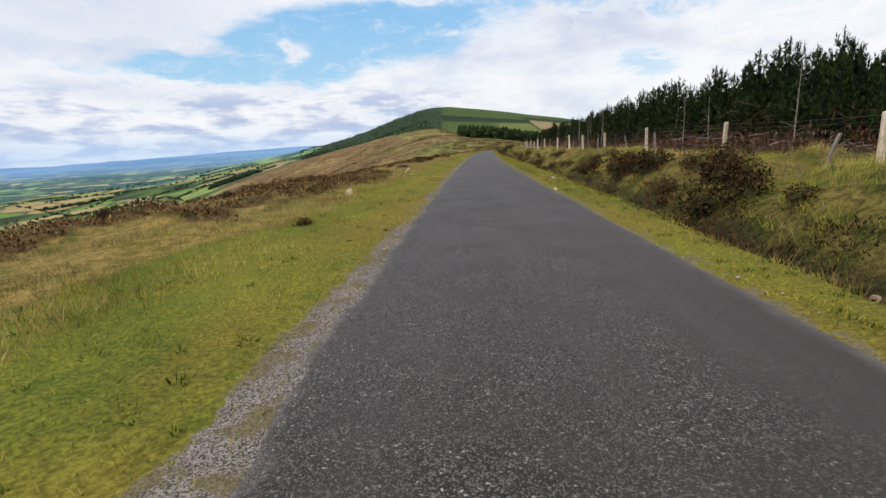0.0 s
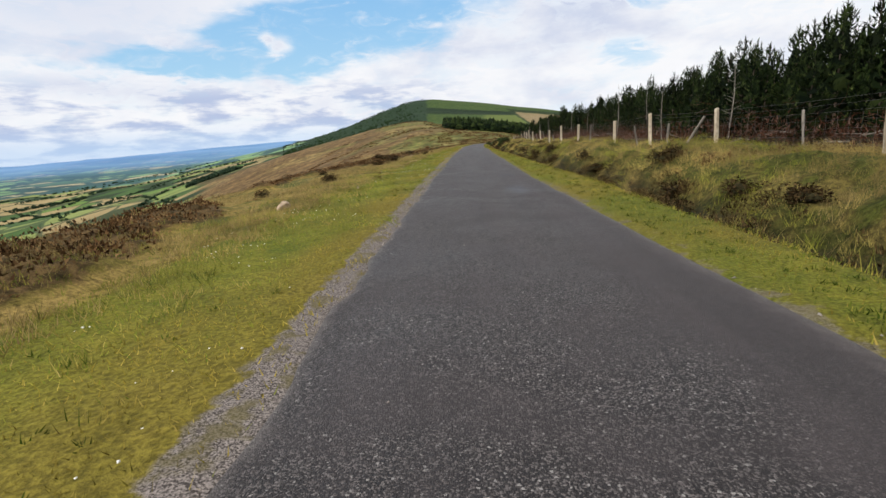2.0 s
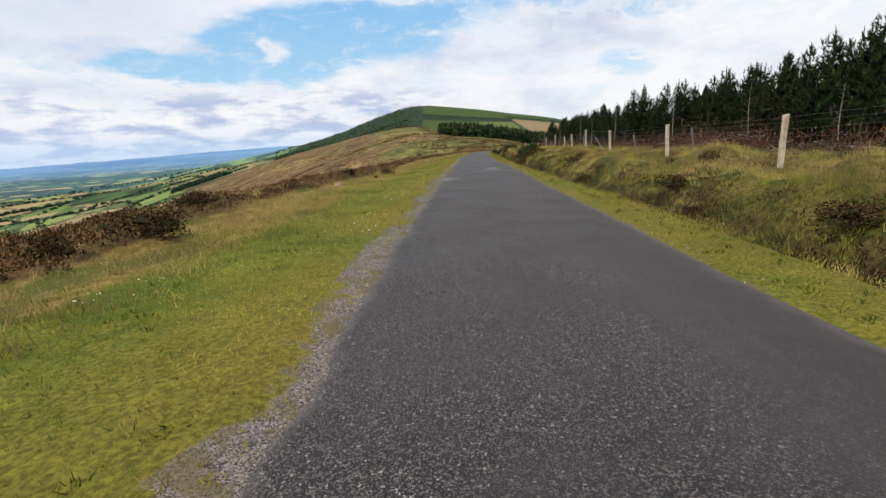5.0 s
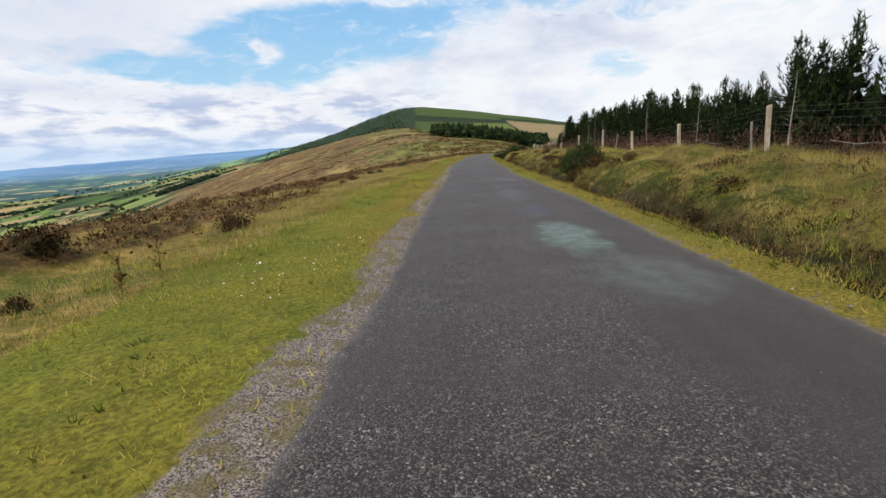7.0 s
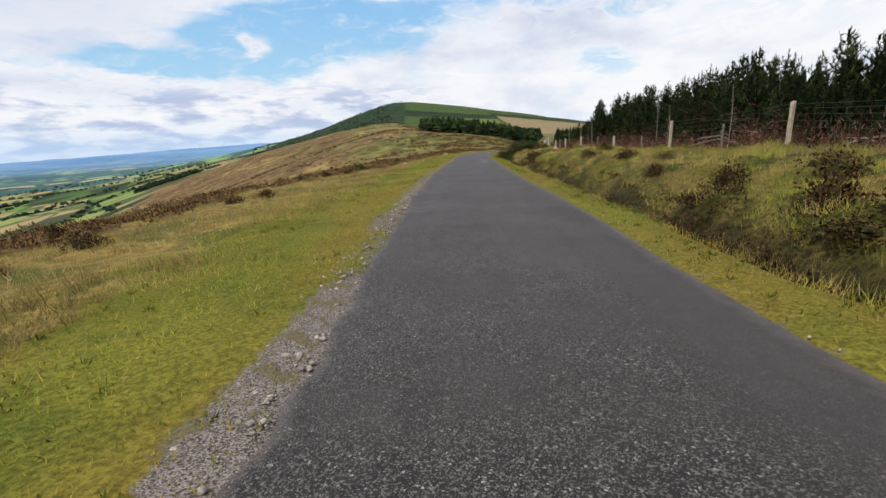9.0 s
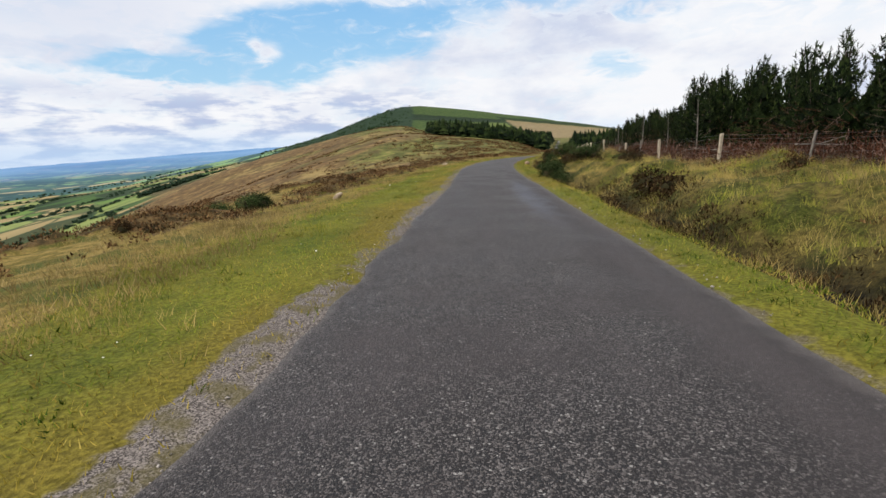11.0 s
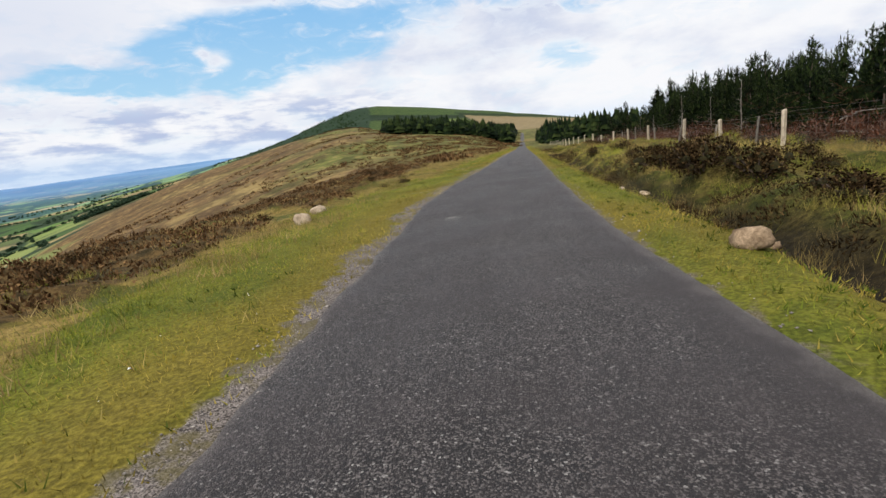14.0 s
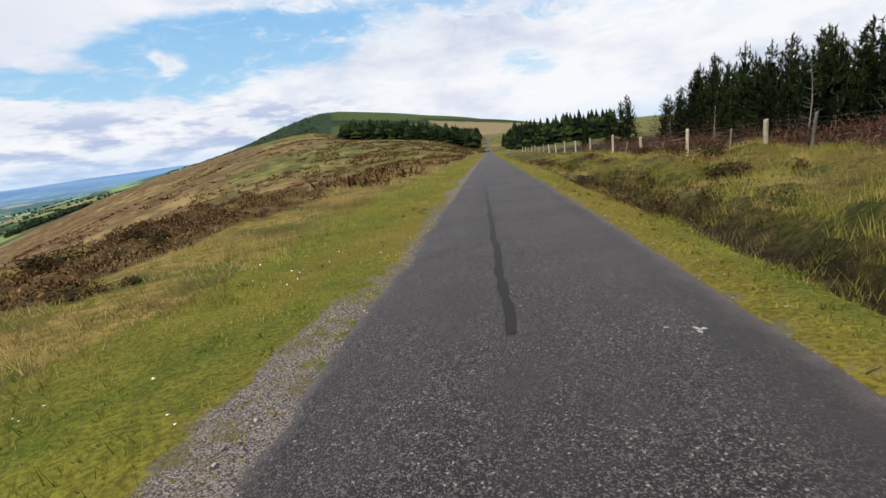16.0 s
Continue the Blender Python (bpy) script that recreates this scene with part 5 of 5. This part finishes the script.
fence = thing("wire_fence", "stock fence of pale wooden posts, netting and barbed wire", "fence")
post_ys = [-3.0, 3.0, 9.2, 14.8, 21.3, 28.1, 33.9, 39.1, 42.4, 48.2, 52.5, 59.3, 66.0, 74.0, 80.5, 86.3, 94.2, 100.5, 108.3, 116.0, 124.3, 130.2, 136.2, 142.0,
           148.2, 152.2, 156.2, 162.2, 167.4, 172.6, 178.1, 183.6, 190, 196, 202, 208, 214, 220, 226, 232, 238, 245, 252, 260]
fpts = []
for i, y in enumerate(post_ys):
    x, yy, z = spot(y, fence_u(y))
    ob = part("post", POST[i % 3], fence)
    ob.location = (x, yy, z)
    ob.rotation_euler = (pr.gauss(0, 0.025), pr.gauss(0, 0.03), pr.uniform(0, 0.5))
    fpts.append((x, yy, z))
for i, y in enumerate([10.7, 20.4, 24.5, 30.5, 35.8, 37.4, 40.6, 46.5, 56.0, 64.2, 70.1, 76.6, 81.3, 97.2, 104.0, 112.0, 119.5, 133.0, 138.4, 145.0, 149.7, 153.3, 157.3, 161.7, 165.6, 169.4, 175.8, 181.0]):
    x, yy, z = spot(y, fence_u(y) + pr.uniform(-0.05, 0.25))
    ob = part("stake", STAKE[i % 3], fence, "thin grey leaning stake")
    ob.location = (x, yy, z)
    ob.rotation_euler = (pr.gauss(0, 0.14), pr.gauss(0, 0.22), pr.uniform(0, 1))
fpts = np.array(fpts)


def wire_line(h, sag=0.03, rad=0.004):
    pts = []
    for a, b in zip(fpts[:-1], fpts[1:]):
        for q in (0, 0.25, 0.5, 0.75):
            p = a * (1 - q) + b * q
            pts.append(p + np.array([0.0, 0, h - sag * 4 * q * (1 - q)]))
    return tube(pts, [rad] * len(pts), 3)


for h, rad in [(1.03, 0.003), (0.92, 0.0025), (0.78, 0.0025), (0.62, 0.002), (0.46, 0.002), (0.30, 0.002), (0.14, 0.002)]:
    part("wire", mesh_from("wire", *wire_line(h, 0.03, rad), M_WIRE), fence)
stays = []
for a, b in zip(fpts[:-1], fpts[1:]):
    n = int(np.linalg.norm(b - a) / 0.30)
    for q in range(1, n):
        p = a + (b - a) * q / n
        stays.append(tube([p + np.array([0, 0, 0.10]), p + np.array([0, 0, 0.76])], [0.002, 0.002], 3))
part("netting", mesh_from("netting", *join(*stays), M_WIRE), fence, "rusty square sheep netting")

# ---------------------------------------------------------------- brash behind the fence
def sticks(count, y0, y1, u0, u1, long_, rad, steep=0.7, pile=1.0):
    pts, yy, uu = scatter(count, y0, y1, u0, u1, clumpy(3.0, 161, 0.28, 0.6))
    heap = pile * 1.55 * smooth(0.40, 0.70, fbm(pts[:, 0] / 2.6, pts[:, 1] / 2.6, 163)) + 0.05
    out = []
    for p, h in zip(pts, heap):
        a, e, ln = rng.uniform(0, 6.28), rng.uniform(-0.2, steep), long_ * rng.uniform(0.4, 1.3)
        d = np.array([np.cos(a) * np.cos(e), np.sin(a) * np.cos(e), np.sin(e)]) * ln
        p0 = p + np.array([0, 0, rng.uniform(0, h)])
        bend = rng.normal(0, 0.08, 3) * ln
        out.append(tube([p0, p0 + d * 0.5 + bend, p0 + d], [rad, rad * 0.8, rad * 0.3], 3))
    return join(*out)


stuff("brash", *sticks(8500, -2, 200, 8.6, 13.2, 0.75, 0.0065), M_BRASH, "brown heaps of felled branches between fence and trees", "brushwood")
stuff("cut_poles", *sticks(420, -2, 200, 8.6, 12.6, 1.4, 0.026, 0.2, 0.35), M_DEAD, "grey cut poles lying among the brash", "brushwood")
b1, _, _ = scatter(8000, -2, 200, 8.3, 13.8, clumpy(3.0, 161, 0.25, 0.6))
stuff("dead_bracken", *sprays(b1, rng.uniform(0.2, 0.5, len(b1)), rng.uniform(0.3, 1.0, len(b1)), 18, 0.15, 0.10), M_BRASH, "rust-brown dead bracken under the pines", "bracken")


# ---------------------------------------------------------------- shrubs, rocks and single plants
def mound(c, rad, tall, r):
    """Dense twiggy heart of a bush, as loose facets in a painted inner shade."""
    ring, v = [], []
    for e, n in ((0.0, 9), (0.55, 8), (1.05, 6)):
        ring.append([c + np.array([math.cos(a) * math.cos(e) * rad, math.sin(a) * math.cos(e) * rad, math.sin(e) * tall]) * r.uniform(0.8, 1.1) for a in np.linspace(0, 6.283, n, endpoint=False)])
    top = c + np.array([0, 0, tall])
    for lo, hi in zip(ring[:-1], ring[1:]):
        for i in range(len(lo)):
            j = int(round(i * len(hi) / len(lo))) % len(hi)
            k = int(round((i + 1) * len(hi) / len(lo))) % len(hi)
            v += [lo[i], lo[(i + 1) % len(lo)], hi[k]]
            v += [lo[i], hi[k], hi[j]]
    for i in range(len(ring[-1])):
        v += [ring[-1][i], ring[-1][(i + 1) % len(ring[-1])], top]
    return np.array(v), np.arange(len(v)).reshape(-1, 3)


def shrub(seed, lobes, leaf, count, stem=True):
    """Lobed bush: several leafy mounds over a few stems, one unit wide."""
    r = np.random.default_rng(seed)
    v, f, st, hearts = [], [], [], []
    for i in range(lobes):
        a, d = r.uniform(0, 6.28), r.uniform(0.0, 0.30 if lobes < 20 else 0.38)
        c = np.array([[np.cos(a) * d, np.sin(a) * d, r.uniform(0.05, 0.25)]])
        st.append(tube([(0, 0, -0.05), c[0] + np.array([0, 0, 0.02]), c[0] + r.normal(0, 0.03, 3) + np.array([0, 0, 0.09])], [0.016, 0.010, 0.004], 4))
        q = r.uniform(0.17, 0.30) * (1 if lobes < 20 else 0.72)
        pts, fc = sprays(c, q, q * 1.25, count, leaf, 0.42, -0.55, 0.1)
        v.append(pts)
        f.append(fc)
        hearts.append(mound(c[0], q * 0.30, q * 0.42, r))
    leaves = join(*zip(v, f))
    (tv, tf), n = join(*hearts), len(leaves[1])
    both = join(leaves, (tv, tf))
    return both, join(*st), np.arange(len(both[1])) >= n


SHRUBS = {}
for kind, mat, leaf, lobes, count in (("heather", M_HEATHER_BUSH, 0.042, 10, 120), ("gorse", M_GORSE, 0.030, 16, 330), ("heather wide", M_HEATHER_BUSH, 0.031, 20, 115), ("gorse wide", M_GORSE, 0.022, 28, 340)):
    SHRUBS[kind] = []
    for s in range(4):
        (lv, lf), (sv, sf), heart = shrub(s + 20, lobes, leaf, count)
        foliage = mesh_from("foliage", lv, lf, [mat, M_BUSH_SHADE], heart)
        mid = lv.reshape(-1, 3, 3).mean(1).repeat(3, 0)
        out = mid - np.array([0, 0, 0.12])
        out /= np.linalg.norm(out, axis=1)[:, None]
        soft_normals(foliage, out + leaf_normals(lv, 0.3) * 0.7)
        SHRUBS[kind].append((foliage, mesh_from("stem", sv, sf, M_BARK)))


def bush(kind, y, u, wide, tall, i):
    x, yy, z = spot(y, u, 0.03 + 0.03 * tall)
    if kind == "heather":
        ob = thing("heather_bush", "dark brown bushy heather clump in moor grass", "heather", "heather bushes", at=(x, yy, z), turn=i * 1.3)
    else:
        ob = thing("gorse_bush", "dense dark green gorse bush in rough grass", "gorse", "gorse bushes", at=(x, yy, z), turn=i * 1.3)
    ob.scale = (wide, wide, tall)
    kind = kind + " wide" if wide > 1.45 else kind
    part("foliage", SHRUBS[kind][i % 4][0], ob)
    part("stem", SHRUBS[kind][i % 4][1], ob, "thin branching woody stem")


for i in range(58):
    y, u = -2 + 3.3 * i + pr.uniform(-1.4, 1.4), pr.uniform(4.3, 6.6)
    BUSHES.append((H, y, u, pr.uniform(0.6, 1.5), pr.uniform(0.45, 0.85)))
for i in range(44):
    y, u = 3 + 3.9 * i + pr.uniform(-1.6, 1.6), pr.uniform(-11.0, -5.8)
    BUSHES.append((H, y, u, pr.uniform(0.55, 1.2), pr.uniform(0.4, 0.8)))
for i, (kind, y, u, wide, tall) in enumerate(BUSHES):
    bush(kind, y, u, wide, tall, i)


def rock_mesh(seed, mat):
    r = np.random.default_rng(seed)
    bm = bmesh.new()
    bmesh.ops.create_icosphere(bm, subdivisions=3, radius=0.5)
    planes = [(Vector(r.normal(0, 1, 3)).normalized(), r.uniform(0.30, 0.42)) for _ in range(9)]
    for v in bm.verts:
        for n, d in planes:
            k = v.co.dot(n) - d
            if k > 0:
                v.co -= n * k * 0.85
        v.co += v.co.normalized() * (noise.noise(v.co * 5 + Vector((seed, 0, 0))) * 0.05)
    me = bpy.data.meshes.new("rock")
    bm.to_mesh(me)
    bm.free()
    me.materials.append(mat)
    shade_smooth(me)
    return me


for i, (y, u, wx, wy, h, pale) in enumerate(ROCKS):
    x, yy, z = spot(y, u)
    me = rock_mesh(i + 1, M_PALEROCK if pale else M_ROCK)
    ob = tagged(new("rock", me), "pale weathered boulder half sunk in rough grass" if pale else "small brown sandstone block lying in the turf", "rock", "roadside rocks")
    ob.location, ob.rotation_euler, ob.scale = (x, yy, z + h * 0.18), (0.1 * i, 0.07 * i, i * 1.1), (wx, wy, h)


def thistle(y, u, tall, i):
    """Thin upright weed with side shoots and seed heads."""
    r = np.random.default_rng(i + 50)
    x, yy, z = spot(y, u, 0.02)
    ob = thing("thistle", "tall thin dried thistle standing in the turf", "thistle", "roadside thistles", at=(x, yy, z))
    stems, heads = [tube([(0, 0, 0), (0.01, 0.02, tall * 0.5), (0.02, 0, tall)], [0.006, 0.005, 0.003], 4)], [np.array([0.02, 0, tall])]
    for q in range(9):
        z0 = tall * r.uniform(0.2, 0.85)
        a, ln = r.uniform(0, 6.28), tall * r.uniform(0.12, 0.32)
        tip = np.array([np.cos(a) * ln * 0.6, np.sin(a) * ln * 0.6, z0 + ln])
        stems.append(tube([(0.01, 0.01, z0), tip], [0.004, 0.003], 3))
        heads.append(tip)
    part("stem", mesh_from("stem", *join(*stems), M_HEATHER), ob)
    part("flower_head", mesh_from("flower_head", *pebbles(np.array(heads), 0.016), M_HEATHER), ob, "small brown seed heads")
    lv, lf = sprays(np.array([[0, 0, 0.0]]), 0.06, tall * 0.7, 16, 0.06)
    tagged(part("leaf_rosette", mesh_from("leaf_rosette", lv, lf, M_GREENBENT), ob), kind="stuff")


for i, (y, u, tall) in enumerate([(72.65, -3.55, 0.42), (72.9, -3.75, 0.36), (73.6, -3.75, 0.45), (38.2, -3.2, 0.25), (71.2, -3.6, 0.40)]):
    thistle(y, u, tall, i)


# ---------------------------------------------------------------- marks on the asphalt
def ribbon(name, line, mat, label, category, lift=0.006):
    v, f = [], []
    for i, (y, u, half) in enumerate(line):
        for k in (-1, 1):
            x, yy = world_xy(y, u + k * half)
            F = (u - edge_left(np.array(y))) / (edge_right(np.array(y)) - edge_left(np.array(y)))
            z = height(np.array(x), np.array(yy), False) + 0.035 - 0.05 * (2 * F - 1) ** 4 + 0.004 * (fbm(np.array(x) / 1.1, np.array(yy) / 1.1, 91) - 0.5) + lift
            v.append((float(x), float(yy), float(z)))
        if i:
            f.append([2 * i - 2, 2 * i - 1, 2 * i + 1, 2 * i])
    return tagged(new(name, mesh_from(name, v, f, mat)), label, category)


line = []
for k in range(90):
    q = k / 89
    y = 158.1 + 13.5 * q
    u = 0.07 - 0.25 * q + 0.012 * math.sin(y * 3.1) + 0.006 * math.sin(y * 7.7)
    line.append((y, u, min(1.0, 0.15 + k / 5) * 0.048 * (1 - 0.55 * q) * (0.6 + 0.5 * abs(math.sin(y * 5.3))) + 0.03 * math.exp(-((y - 158.2) / 0.25) ** 2)))
ribbon("tar_seam", line, M_TAR, "dark bitumen streak sealing a crack in the lane", "tar seam")


def splashes(name, spots, label):
    v, f = [], []
    for y, u, rad in spots:
        n0 = len(v)
        x, yy = world_xy(y, u)
        F = (u - edge_left(np.array(y))) / (edge_right(np.array(y)) - edge_left(np.array(y)))
        z = float(height(np.array(x), np.array(yy), False) + 0.035 - 0.05 * (2 * F - 1) ** 4 + 0.004 * (fbm(np.array(x) / 1.1, np.array(yy) / 1.1, 91) - 0.5)) + 0.007
        v.append((float(x), float(yy), z))
        for k in range(9):
            a, q = k * 6.283 / 9, rad * pr.uniform(0.45, 1.3)
            v.append((float(x) + q * math.cos(a), float(yy) + 1.6 * q * math.sin(a), z - 0.002))
        f += [[n0, n0 + 1 + k, n0 + 1 + (k + 1) % 9] for k in range(9)]
    tagged(new(name, mesh_from(name, v, f, M_SPLASH)), label, "stain", kind="stuff")


splashes("white_splash", [(143.72 + pr.gauss(0, 0.10), -0.69 + pr.gauss(0, 0.08), pr.uniform(0.004, 0.018)) for _ in range(34)], "chalky white splashes on the asphalt")
splashes("white_splash", [(157.78 + pr.gauss(0, 0.05), 1.17 + pr.gauss(0, 0.06), pr.uniform(0.008, 0.022)) for _ in range(6)], "chalky white splashes on the asphalt")
splashes("white_splash", [(83.0 + pr.gauss(0, 0.04), 0.0 + pr.gauss(0, 0.05), pr.uniform(0.008, 0.018)) for _ in range(5)], "chalky white splashes on the asphalt")
